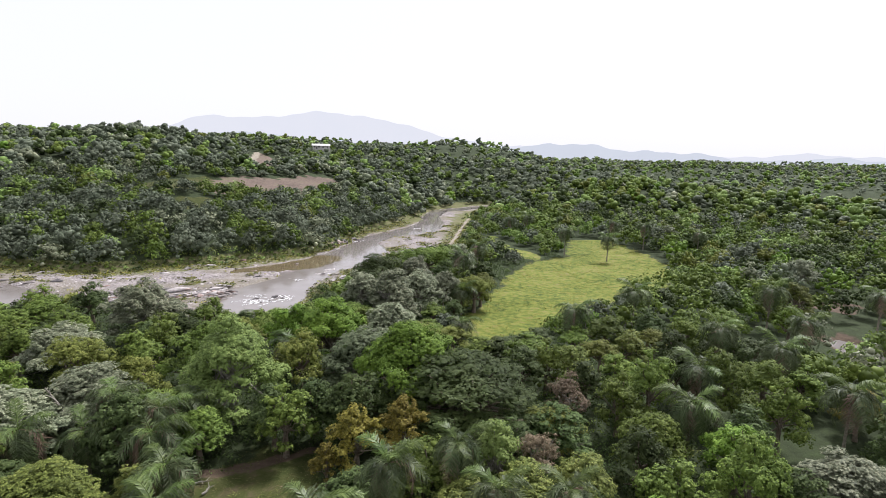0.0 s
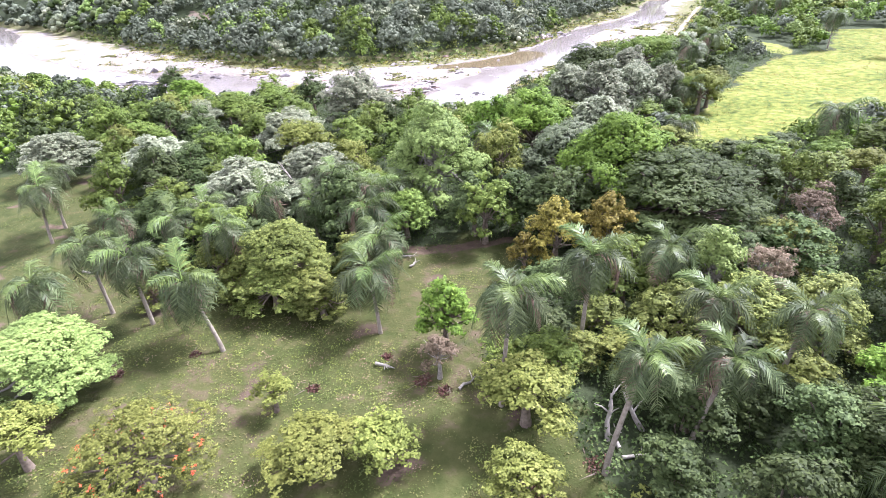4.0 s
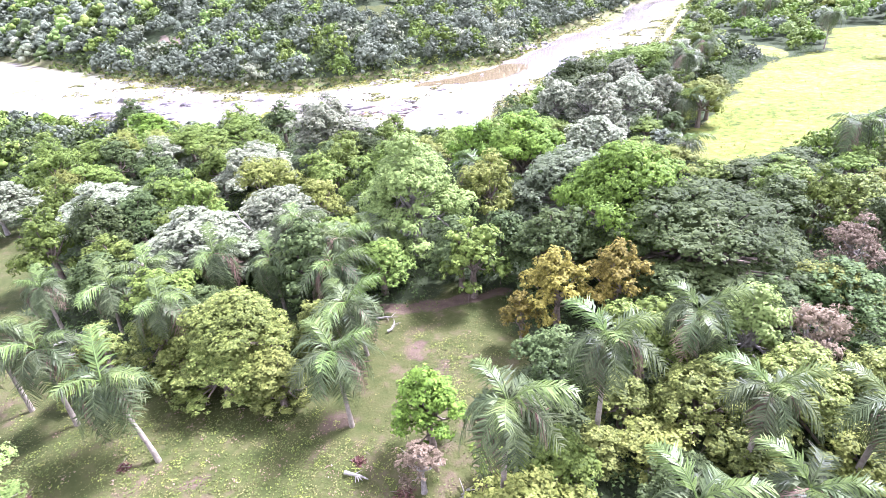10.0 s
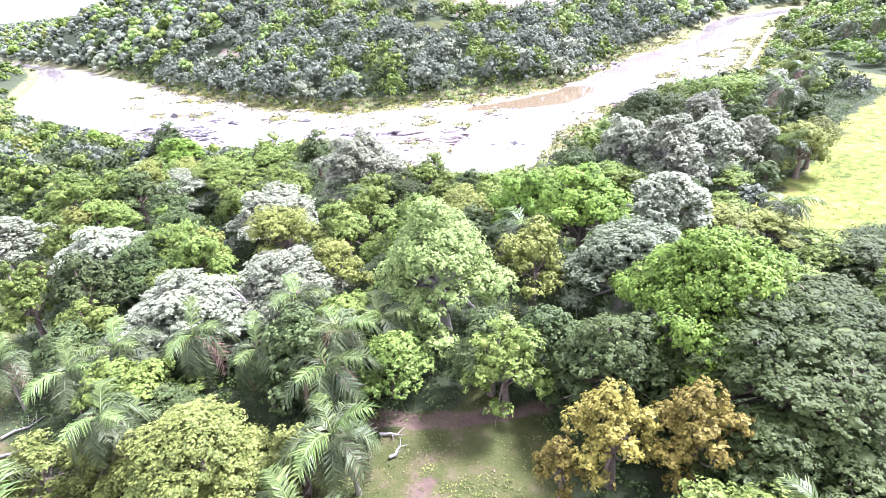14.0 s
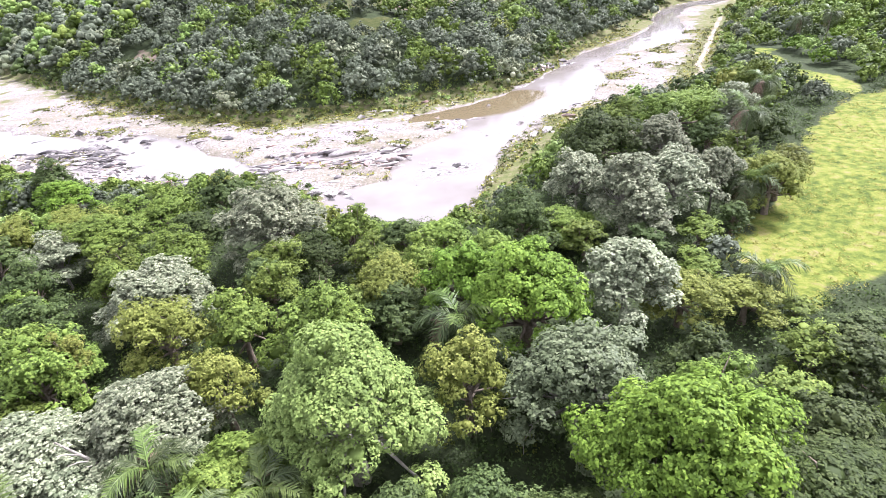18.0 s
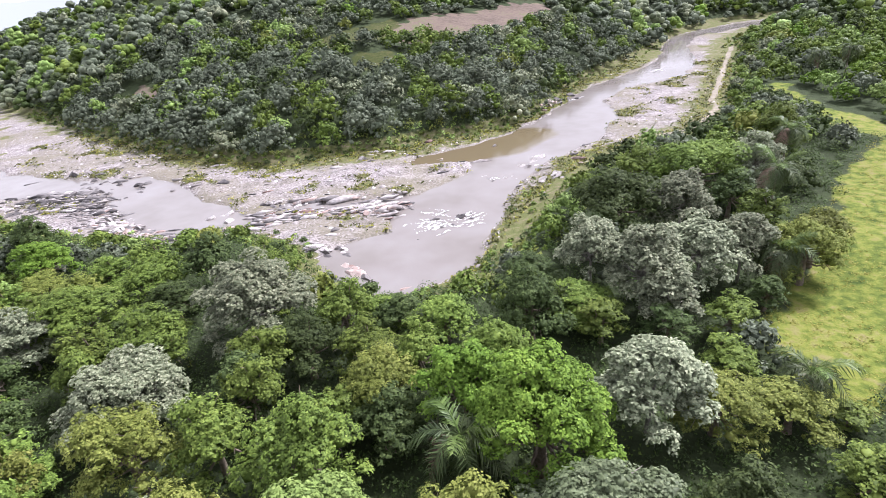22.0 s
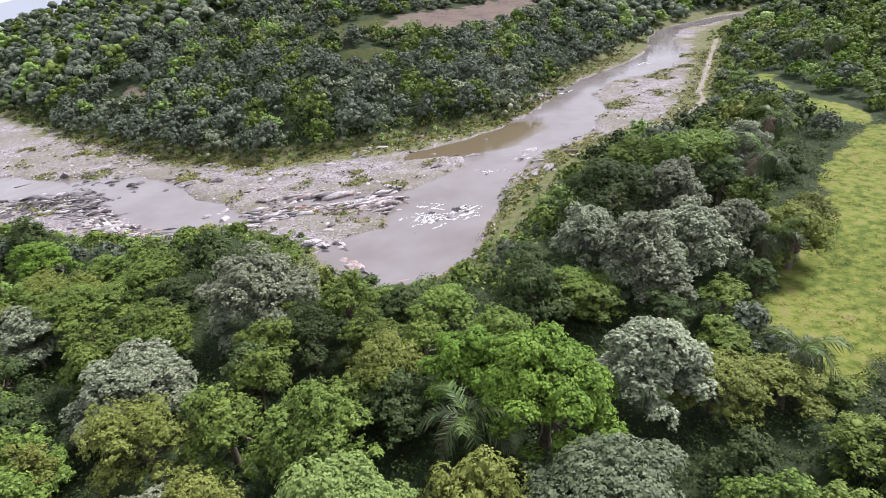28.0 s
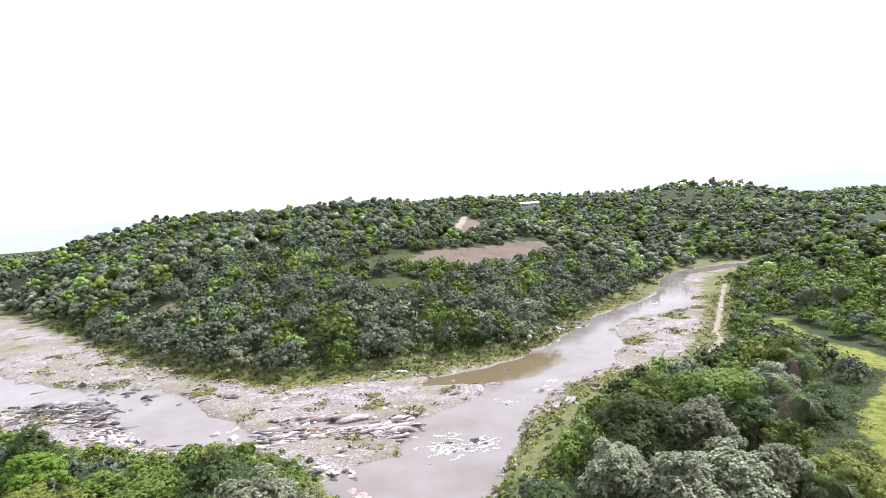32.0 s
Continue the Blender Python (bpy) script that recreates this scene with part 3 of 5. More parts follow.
def limbs(rng, masses, trunk_top, girth):
    """Boughs that part from the trunk and reach into the leaf masses."""
    pieces = []
    for c, r in masses[1:]:
        start = Vector((0, 0, trunk_top * rng.uniform(0.6, 1.0)))
        end = Vector(c) + Vector((0, 0, -0.2 * r))
        mid = start.lerp(end, 0.5) + Vector(rng.normal(size=3) * 0.25) + Vector((0, 0, -0.08 * (end - start).length))
        pieces.append(tube([start, mid, end], [girth * 0.5, girth * 0.3, girth * 0.1], 4))
        for _ in range(1):
            tip = end + Vector(rng.normal(size=3) * r * 0.55)
            pieces.append(tube([mid.lerp(end, 0.6), end.lerp(tip, 0.5), tip], [girth * 0.18, girth * 0.11, girth * 0.04], 3))
    return joined(pieces)


HULL_VERTS = unit(np.array([(-1, 1.618, 0), (1, 1.618, 0), (-1, -1.618, 0), (1, -1.618, 0), (0, -1, 1.618), (0, 1, 1.618), (0, -1, -1.618), (0, 1, -1.618),
                            (1.618, 0, -1), (1.618, 0, 1), (-1.618, 0, -1), (-1.618, 0, 1)]))
HULL_FACES = np.array([(0, 11, 5), (0, 5, 1), (0, 1, 7), (0, 7, 10), (0, 10, 11), (1, 5, 9), (5, 11, 4), (11, 10, 2), (10, 7, 6), (7, 1, 8),
                       (3, 9, 4), (3, 4, 2), (3, 2, 6), (3, 6, 8), (3, 8, 9), (4, 9, 5), (2, 4, 11), (6, 2, 10), (8, 6, 7), (9, 8, 1)])


def with_hulls(rng, masses, v, f, share=0.86):
    """Adds the dense inner foliage of each leaf mass, as a closed uneven lump under its leaves."""
    c, r = np.array([m for m, _ in masses]), np.array([s for _, s in masses])
    if f.shape[1] == 4:
        f = np.concatenate([f[:, [0, 1, 2]], f[:, [0, 2, 3]]])
    lumps = c[:, None] + HULL_VERTS[None] * r[:, None, None] * np.array([share, share, share * 0.85]) * rng.uniform(0.78, 1.12, (len(r), 12, 1))
    more = (HULL_FACES[None] + 12 * np.arange(len(r))[:, None, None]).reshape(-1, 3) + len(v)
    return np.concatenate([v, lumps.reshape(-1, 3)]), np.concatenate([f, more])


SPECIES = {
    # leaf, bark, leaf length and width, leaves per square metre, flatness, droop, lobes, share inside, crown share of the height
    "silver": dict(leaf="silver", bark=BARK_PALE, size=(0.36, 0.25), dense=40, flat=0.95, droop=0.4, count=40, fill=0.2, crown=0.96, tuft=9, spread=0.4, lift=1.2, order=0.5,
                   label="silvery-leaved broadleaf tree with pale trunk and open crown"),
    "green": dict(leaf="green", bark=BARK, size=(0.30, 0.22), dense=40.0, flat=0.95, droop=0.4, count=16, fill=0.2, crown=0.94,
                  label="mid-green broadleaf tree with a dense rounded crown"),
    "dark": dict(leaf="dark", bark=BARK, size=(0.29, 0.21), dense=40.0, flat=0.95, droop=0.4, count=16, fill=0.2, crown=0.94,
                 label="dark green broadleaf tree with a dense layered crown"),
    "bright": dict(leaf="bright", bark=BARK, size=(0.27, 0.20), dense=60.0, flat=0.9, droop=0.3, count=48, fill=0.12, crown=0.9,
                   label="large bright green tree with a lumpy domed crown"),
    "light": dict(leaf="light", bark=BARK_PALE, size=(0.24, 0.18), dense=80.0, most=42000, flat=1.3, droop=0.3, count=40, fill=0.12, crown=0.88,
                  label="tall light green tree with hanging leaf masses"),
    "umbrella": dict(leaf="fern", bark=BARK, size=(0.26, 0.18), dense=40.0, flat=1.2, droop=0.2, count=110, fill=0.12, crown=0.9, tuft=9, spread=0.32, squash=0.42, lift=0.8, order=0.6,
                     label="wide spreading dark green tree with a flat layered crown"),
    "yellow": dict(leaf="yellow", bark=BARK, size=(0.28, 0.19), dense=40.0, flat=0.9, droop=0.45, count=16, fill=0.25, crown=0.92,
                   label="yellow-green leafy tree with an airy crown"),
    "olive": dict(leaf="olive", bark=BARK, size=(0.27, 0.19), dense=50.0, flat=1.3, droop=0.4, count=38, fill=0.12, crown=1.0,
                  label="broad dome-shaped mango tree flushed with yellow-olive leaves"),
    "orange": dict(leaf="orange", bark=BARK, size=(0.25, 0.18), dense=60.0, flat=0.95, droop=0.5, count=18, fill=0.2, crown=0.9, spread=0.34,
                   label="golden-brown leafy tree in flush beside darker trees"),
    "ashen": dict(leaf="ashen", bark=BARK_PALE, size=(0.29, 0.21), dense=52, flat=1.15, droop=0.4, count=44, fill=0.15, crown=0.92, tuft=10, spread=0.38, lift=0.8,
                  label="broad grey-green tree with pale leaf undersides showing"),
    "blossoming": dict(leaf="yellow", bark=BARK, size=(0.26, 0.17), dense=28.0, flat=1.1, droop=0.5, count=30, fill=0.3, crown=0.9,
                       label="sparse pale yellow-green tree with bare pale twigs"),
    "pinkish": dict(leaf="pinkish", bark=BARK_PALE, size=(0.22, 0.15), dense=54.0, flat=0.9, droop=0.5, count=16, fill=0.3, crown=0.9, spread=0.3,
                    label="pale pinkish dry-leaved tree with thin twigs"),
}
MADE = {}


def make_tree(kind, radius, tall, seed):
    """A tree at the origin: trunk with boughs, and a crown of single leaves."""
    s, rng = SPECIES[kind], np.random.default_rng(seed)
    deep = tall * s["crown"]
    masses = [(c + np.array([0, 0, tall - deep]), r) for c, r in lobes(rng, s["count"], radius, deep * 1.02, s["flat"])]
    root = new("tree")
    girth = (0.015 if kind in ("silver", "umbrella") else 0.03) * tall * (0.7 + radius / 14)
    lean = Vector((rng.uniform(-0.5, 0.5), rng.uniform(-0.5, 0.5), 0))
    top = tall - deep * 0.55
    tv, tf = tube([(0, 0, -0.4), lean * 0.2 + Vector((0, 0, top * 0.35)), lean * 0.1 + Vector((0, 0, top * 0.7)), (0, 0, top)],
                  [girth * 1.5, girth, girth * 0.85, girth * 0.6], 8)
    tv, tf = joined([(tv, tf), limbs(rng, masses, top, girth)])
    mesh_object("trunk", tv, tf, [s["bark"]], root, smooth=True)
    area = sum(2.4 * math.pi * r * r for _, r in masses)
    most = s["most"] if "most" in s and radius > 7 else 84000 if radius > 12 else 46000 if radius > 9 else 26000 if radius > 7 else 13500 if radius > 5 else 6400
    n = int(min(area * s["dense"] * 0.9, most))
    n = n if s.get("corners", 3) == 3 else int(n * 0.8)
    lift = max(1.0, area * s["dense"] * 0.9 / most) ** 0.3 * 0.88
    v, f = crown_leaves(rng, masses, n, s["size"][0] * lift, s["size"][1] * lift, droop=s["droop"], fill=s["fill"], squash=s.get("squash", 0.75),
                        tuft=s.get("tuft", 12), spread=s.get("spread", 0.42) * lift, corners=s.get("corners", 3), order=s.get("order", 0.35), lift=s.get("lift", 0.5))
    if kind not in ("silver", "pinkish", "blossoming"):
        v, f = with_hulls(rng, masses, v, f, 0.5)
    mesh_object("crown", v, f, [LEAF[s["leaf"]]], root, smooth=True)
    tagged(root, s["label"], "tree", group=kind + " trees of the near bank")
    return root


def tree(kind, x, y, radius, tall, turn=None, label=""):
    """Plants a tree of a kind, of about that crown radius and height, on the ground."""
    size = min((2.2, 3.0, 4.0, 5.5, 7.5, 10.0, 15.0), key=lambda v: abs(math.log(v / radius)))
    variant = int(abs(x * 7.3 + y * 3.1)) % 2
    key = (kind, size, variant)
    ratio = 1.15 * size + 6.0
    spin = turn if turn is not None else (x * 37.7 + y * 91.3) % 360
    m = pose(x, y, height_at(x, y), 0, 0, spin) @ Matrix.Diagonal((radius / size, radius / size, tall / ratio, 1))
    if key not in MADE:
        ob = make_tree(kind, size, ratio, 100 + sum(ord(c) for c in kind) + int(size * 10) + variant)
        ob.matrix_basis = m
        MADE[key] = ob
    else:
        src = MADE[key]
        ob = copy_thing(src, m)
        ob.matrix_basis = m
    if label:
        ob["label"] = label
    PLANTED.append((x, y, radius))
    return ob


PLANTED = []


def frond_mesh(length, droop, seed, leaflets=38):
    """A feather palm leaf: an arching rib with two rows of slim hanging leaflets."""
    rng = np.random.default_rng(seed)
    sway = rng.uniform(-0.12, 0.12)
    spine = []
    for i in range(10):
        s = i / 9
        spine.append(Vector((length * (s - 0.18 * droop * s * s), length * sway * s * s, length * (0.62 * s - droop * 0.82 * s * s))))
    rib = tube(spine, [0.055 * (1 - 0.85 * i / 9) for i in range(10)], 4)
    verts, faces = list(rib[0]), list(rib[1])
    for i in range(leaflets):
        s = 0.13 + 0.86 * i / (leaflets - 1)
        k = min(int(s * 9), 8)
        p = spine[k].lerp(spine[k + 1], s * 9 - k)
        way = (spine[k + 1] - spine[k]).normalized()
        span = length * 0.27 * math.sin(math.pi * min(0.14 + 0.84 * s, 1.0)) ** 0.6 + 0.15
        for side in (-1, 1):
            if rng.random() < 0.08:
                continue
            out = (Vector((0, side, 0)) * rng.uniform(0.55, 0.85) + way * rng.uniform(0.4, 0.75) + Vector((0, 0, rng.uniform(-0.05, 0.35)))).normalized()
            tip = p + out * span * rng.uniform(0.75, 1.2) - Vector((0, 0, span * rng.uniform(0.15, 1.0)))
            mid = p + out * span * 0.5 - Vector((0, 0, span * 0.08))
            w = way * 0.046
            o = len(verts)
            verts += [p - w * 0.6, p + w * 0.6, mid + w, tip, mid - w]
            faces += [(o, o + 1, o + 2, o + 4), (o + 4, o + 2, o + 3)]
    me = bpy.data.meshes.new("frond")
    me.from_pydata([tuple(v) for v in verts], [], faces)
    me.update()
    return me


FROND = {}
for look_, mat, droops in (("palm", "palm", (1.05, 1.3, 1.55, 1.8)), ("palm_young", "palm_young", (0.6, 0.85)), ("palm_dry", "palm_dry", (1.5, 1.7))):
    for k, d in enumerate(droops):
        me = frond_mesh(3.7, d, 40 + k)
        me.materials.append(LEAF[mat])
        FROND[(look_, k)] = me
        if look_ == "palm":
            grey = frond_mesh(3.6, d, 60 + k, 26)
            grey.materials.append(LEAF[mat])
            FROND[("palm", k + 4)] = grey


def palm(x, y, tall=9.0, spread=1.0, lean_x=0.0, lean_y=0.0, seed=1, dry=2, label=""):
    """A feather palm: ringed grey trunk, arching fronds, a few dry ones hanging; x, y is its foot."""
    rng = random.Random(seed * 17 + 3)
    root = new("palm_tree")
    root.matrix_basis = pose(x, y, height_at(x, y))
    pts, radii = [], []
    for i in range(9):
        s = i / 8
        pts.append(Vector((lean_x * s ** 1.4, lean_y * s ** 1.4, tall * s - (0.3 if i == 0 else 0))))
        radii.append(0.21 - 0.07 * s + 0.05 * (i == 0) + 0.015 * (i % 2))
    v, f = tube(pts, radii, 9)
    mesh_object("trunk", v, f, [BARK_PALM], root, "grey ringed palm trunk", True)
    head = pts[-1]
    sv, sf = tube([head + Vector((0, 0, -0.9)), head, head + Vector((0, 0, 0.5))], [0.15, 0.17, 0.06], 8)
    mesh_object("crownshaft", sv, sf, [LEAF["palm_young"]], root, "smooth green crownshaft", True)
    n = 20
    for i in range(n + dry):
        if i >= n:
            key, pitch = ("palm_dry", rng.randrange(2)), rng.uniform(8, 35)
        elif i < 3:
            key, pitch = ("palm_young", rng.randrange(2)), -rng.uniform(8, 34)
        else:
            key, pitch = ("palm", rng.randrange(8)), -24 + 66 * (i / n) + rng.uniform(-12, 12)
        leaf = new("frond", FROND[key])
        leaf.parent = root
        s = spread * rng.uniform(1.0, 1.3)
        leaf.matrix_basis = pose(head.x, head.y, head.z + 0.25, 0, pitch, i * 137.5 + rng.uniform(-12, 12)) @ Matrix.Diagonal((s, s, s, 1))
    tagged(root, label or "feather palm with arching grey-green fronds and slim grey trunk", "palm tree", group="palms round the clearing")
    PLANTED.append((x, y, 1.5))
    return root


# the palms that stand round the clearing: their crown's place, with the foot set off by the lean
for n_, (x, y, tall, spread, lx, ly) in enumerate((
        (-55.0, 28.0, 7.5, 1.0, 0.6, -1.5), (-55.6, 34.5, 8.0, 1.0, -1.2, 0.5), (-64.5, 45.0, 5.0, 0.9, -0.8, 0.3), (-49.0, 34.0, 7.6, 1.0, -1.0, 0.4),
        (-41.0, 33.0, 7.0, 1.1, -3.2, 0.5), (-55.3, 46.2, 5.6, 1.0, 0.4, 0.5), (-43.6, 42.0, 8.0, 0.95, 0.3, 0.6), (-25.6, 41.5, 6.6, 1.1, -1.2, 1.2))):
    palm(x - lx, y - ly, tall, spread, lx, ly, n_)
for n_, (x, y, tall, spread, lx, ly) in enumerate((
        (-47.4, 53.4, 6.4, 1.1, 0.4, -0.4), (-40.7, 54.5, 6.0, 1.0, -0.5, 0.3), (-32.6, 54.0, 6.6, 1.15, -0.9, 0.2), (-33.4, 57.4, 8.0, 1.0, 0.5, 0.3),
        (-32.4, 62.2, 6.6, 1.05, -0.6, 0.5), (-53.5, 49.6, 6.0, 1.05, -1.6, 0.6), (-40.4, 60.2, 8.0, 1.0, 0.3, 0.4), (-28.2, 48.6, 6.0, 1.1, -1.0, -0.4))):
    palm(x - lx, y - ly, tall, spread, lx, ly, 20 + n_, 3)
for n_, (x, y, tall, spread, lx, ly) in enumerate((
        (-9.2, 34.4, 11.0, 1.0, 0.6, 0.5), (-4.3, 41.6, 11.0, 0.98, 0.4, -0.5), (1.9, 50.6, 8.3, 0.95, -0.4, 0.5), (0.7, 31.4, 10.0, 0.82, 1.6, 1.5),
        (5.6, 42.0, 8.8, 0.92, 0.8, 0.6), (6.4, 35.2, 8.2, 0.82, 1.5, 0.5), (12.0, 42.2, 9.0, 0.85, 0.7, -0.4), (-77.0, 45.0, 8.0, 1.0, 1.0, 0.6))):
    palm(x - lx, y - ly, tall, spread, lx, ly, 40 + n_, 2)
for n_, (x, y, tall, spread, lx, ly) in enumerate((
        (-79.5, 48.5, 8.5, 0.95, 0.6, 0.3), (3.0, 103.0, 5.0, 1.1, 0.2, 0.3), (-70.0, 66.8, 6.6, 0.95, 0.3, 0.2), (44.4, 209.6, 9.5, 1.15, 0.2, 0.1),
        (58.1, 199.6, 8.5, 1.1, 0.2, 0.2), (8.8, 169.4, 9.0, 1.1, 0.2, 0.2), (3.2, 126.6, 6.0, 1.1, 0.1, 0.2), (4.0, 144.5, 10.5, 1.1, 0.1, 0.2), (36.2, 260.0, 9.0, 1.15, 0.2, 0.1),
        (27.5, 254.0, 8.5, 1.1, 0.2, 0.1), (-25.5, 84.5, 6.6, 1.2, 0.2, 0.1), (16.5, 29.0, 8.0, 1.1, 0.4, 0.4))):
    palm(x - lx, y - ly, tall, spread, lx, ly, 60 + n_, 1)

for n_, (x, y, tall) in enumerate(((37, 73, 8.5), (47, 89, 9.5), (53.5, 82, 8.5), (41, 116, 9.0), (25, 103, 8.0), (94, 207, 10.0), (80, 226, 10.0), (94, 115, 9.5), (52, 64, 9.0),
                                   (66, 96, 9.0), (73, 120, 9.5), (31, 62, 8.0), (70, 235, 10.0))):
    palm(x, y, tall, 1.15, 0.3, 0.2, 80 + n_, 1)
tree("bright", 34, 56, 4.6, 9.5)
tree("silver", 44, 51.5, 6.1, 9.0)
tree("silver", 50, 46, 5.6, 8.5)
tree("yellow", 27, 89, 4.2, 8.5)
tree("olive", 33, 92, 4.4, 9.0)
tree("yellow", 38.5, 95, 4.0, 8.5)
tree("olive", 21, 84, 4.6, 9.0)
tree("silver", 104, 160, 6.7, 10.4)
tree("orange", 58, 70, 3.0, 8.0)
tree("bright", 72, 110, 4.0, 9.5)
tree("olive", 84, 128, 5.0, 10.0)

# the trees that can be told apart, from the clearing to the river
tree("silver", -54.0, 58.5, 7.6, 9.6)
tree("silver", -56.5, 53.4, 4.8, 6.6)
tree("silver", -49.0, 58.8, 5.0, 7.4)
tree("silver", -46.8, 65.0, 7.2, 10.6)
tree("silver", -76, 64.0, 7.4, 9.6)
tree("silver", -98, 62.5, 7.8, 9.6)
tree("silver", -62.2, 81.4, 7.6, 10.6)
tree("silver", -58.4, 98.6, 8.2, 13.6)
tree("silver", -20.0, 122.0, 5.6, 12.6)
tree("silver", -13.0, 117.0, 6.2, 13.0)
tree("silver", -6.4, 123.5, 6.4, 12.6)
tree("silver", -10.0, 113.8, 4.6, 9.6)
tree("silver", -1.2, 127.5, 5.0, 12.0)
tree("silver", -9.0, 139.5, 6.2, 12.8)
tree("dark", -18.6, 136.5, 8.2, 13.0)
tree("green", -6.5, 154.5, 10.0, 12.6, label="wide flat-topped green tree in the wood by the river bend")
tree("silver", 3.0, 161.0, 5.6, 12.4)
tree("green", -17.0, 158.0, 6.0, 9.5)
tree("green", 2.5, 140.0, 4.4, 9.0)
tree("dark", -1.5, 147.5, 4.6, 9.5)
tree("silver", -10.9, 96, 6.3, 12.3)
tree("ashen", -13.0, 79.5, 8.0, 12.0)
tree("silver", -86, 86, 5.4, 9.5)
tree("light", -29.4, 69.4, 8.6, 15.6)
tree("bright", -4.6, 70.5, 9.2, 15.6)
tree("bright", -19.7, 88.5, 8.0, 13.5)
tree("bright", -27.5, 91, 5.5, 12.0)
tree("umbrella", 2.5, 67.0, 15.0, 13.8)
tree("umbrella", -11.0, 64.0, 7.2, 11.0)
tree("umbrella", 0.0, 59.5, 6.8, 8.0)
tree("umbrella", 8.0, 58.5, 6.6, 7.8)
tree("umbrella", 14.5, 62.0, 6.2, 8.4)
tree("green", -19.6, 61.0, 4.2, 9.6)
tree("dark", -17.0, 66.0, 4.2, 9.0)
tree("dark", -21.6, 62.7, 4.2, 9.0)
tree("orange", -9.8, 56.5, 3.8, 9.8)
tree("orange", -4.2, 58.0, 3.8, 10.4)
tree("orange", -12.8, 53.8, 1.9, 6.5)
tree("olive", -37.2, 43.4, 7.4, 9.8)
tree("olive", -37.0, 40.4, 5.0, 6.0)
tree("olive", -41.8, 41.0, 3.6, 5.4)
tree("olive", -32.8, 41.6, 3.6, 5.4)
tree("olive", -45.0, 42.0, 3.8, 7.6)
tree("olive", -31.0, 47.5, 3.2, 7.4)
tree("olive", -49.5, 39.0, 3.2, 7.4)
tree("bright", -16.8, 39.6, 3.3, 8.0)
tree("yellow", -7.4, 32.6, 4.6, 7.2)
tree("yellow", -6.0, 26.0, 3.0, 4.8)
tree("yellow", -28.0, 27.6, 1.9, 4.2)
tree("pinkish", -16.0, 35.6, 1.9, 5.4, label="slim grey-green sapling on a bare pale stem")
tree("green", -6.5, 37.5, 3.0, 6.0)
tree("yellow", -21.2, 23.6, 4.2, 4.8)
tree("yellow", -16.4, 25.6, 3.0, 4.6)
tree("light", 6.4, 53.0, 3.4, 11.0, label="pale yellow-green tree with a dense rounded crown")
tree("pinkish", 10.8, 53.8, 3.0, 9.6)
tree("olive", 2.2, 46.0, 5.2, 7.6)
tree("olive", 8.8, 48.0, 5.6, 8.2)
tree("olive", 15.0, 49.0, 5.4, 8.6)
tree("green", -10.5, 37.5, 2.6, 5.5)
tree("dark", -8.0, 41.5, 3.2, 6.0)
tree("dark", 1.0, 38.5, 3.2, 5.6)
tree("dark", 4.5, 36.0, 3.4, 5.4)
tree("dark", 3.5, 30.0, 3.0, 5.0)
tree("dark", 9.5, 38.5, 3.6, 6.0)
for x_, y_, r_, tall_, kind_ in ((-3.0, 45.6, 3.2, 5.2, "olive"), (-0.6, 41.6, 3.0, 4.6, "yellow"), (-4.6, 41.0, 2.6, 4.2, "olive"), (5.6, 42.0, 3.0, 5.0, "olive"), (12.4, 43.4, 3.2, 5.6, "yellow"), (-37.6, 46.6, 2.6, 5.6, "olive")):
    tree(kind_, x_, y_, r_, tall_, label="low bushy yellow-green shrub among the palms")
tree("green", -17, 109, 3.4, 6.5)
tree("dark", -9.5, 110.5, 3.3, 6.2)
tree("green", -3, 113.5, 3.4, 6.5)
tree("dark", -22, 112, 3.1, 6.0)
tree("dark", 1.5, 121, 3.0, 5.5)
tree("olive", -50.5, 36.5, 2.4, 4.6)
tree("olive", -31.5, 41.0, 3.4, 6.0)
tree("dark", -43.0, 46.5, 3.6, 7.0)
tree("bright", 19.5, 41.0, 5.0, 8.6)
tree("silver", 27.0, 36.5, 5.6, 7.1)
tree("yellow", 14.5, 62.5, 4.2, 8.5)
tree("pinkish", 17.5, 70.5, 3.2, 9.0, label="grey-green thin-crowned tree on several pale stems")
tree("light", -49.0, 22.5, 7.4, 7.6, label="broad bright yellow-green tree at the clearing's edge")
tree("yellow", -42.5, 16.0, 3.6, 6.4)
blossom_bush = tree("blossoming", -33.0, 18.4, 6.8, 6.4, label="sparse pale yellow-green tree with orange blossoms")
tree("yellow", 6.4, 129.0, 5.2, 10.5)
tree("yellow", 8.2, 134.0, 4.6, 10.0)
tree("dark", -115, 107.5, 4.6, 11.0)
tree("yellow", -22.0, 76.5, 4.4, 12.4)
tree("yellow", -54.5, 75.0, 5.6, 10.6)
tree("yellow", -43.6, 70.5, 3.8, 10.6)
tree("yellow", -63, 70, 2.4, 9.0)
tree("green", -38.6, 80.0, 6.2, 11.4)
tree("green", -48.0, 79.0, 4.6, 10.4)
tree("dark", -25, 107.5, 5.0, 11.5)
tree("green", 8.3, 177.8, 6.0, 13.0)
tree("green", -47, 101, 4.2, 10.0)
tree("dark", -75, 108, 4.6, 10.4)
tree("green", -84, 106, 4.6, 10.0)
tree("green", -67, 111, 4.0, 9.0)
tree("green", -67.0, 89.0, 6.0, 10.0)
tree("green", -82.0, 91.0, 7.4, 9.6)
tree("bright", -105.0, 102.0, 5.6, 10.0)
tree("green", -81.2, 101.5, 5.4, 9.0)
tree("green", -25.8, 96.5, 5.0, 11.6)
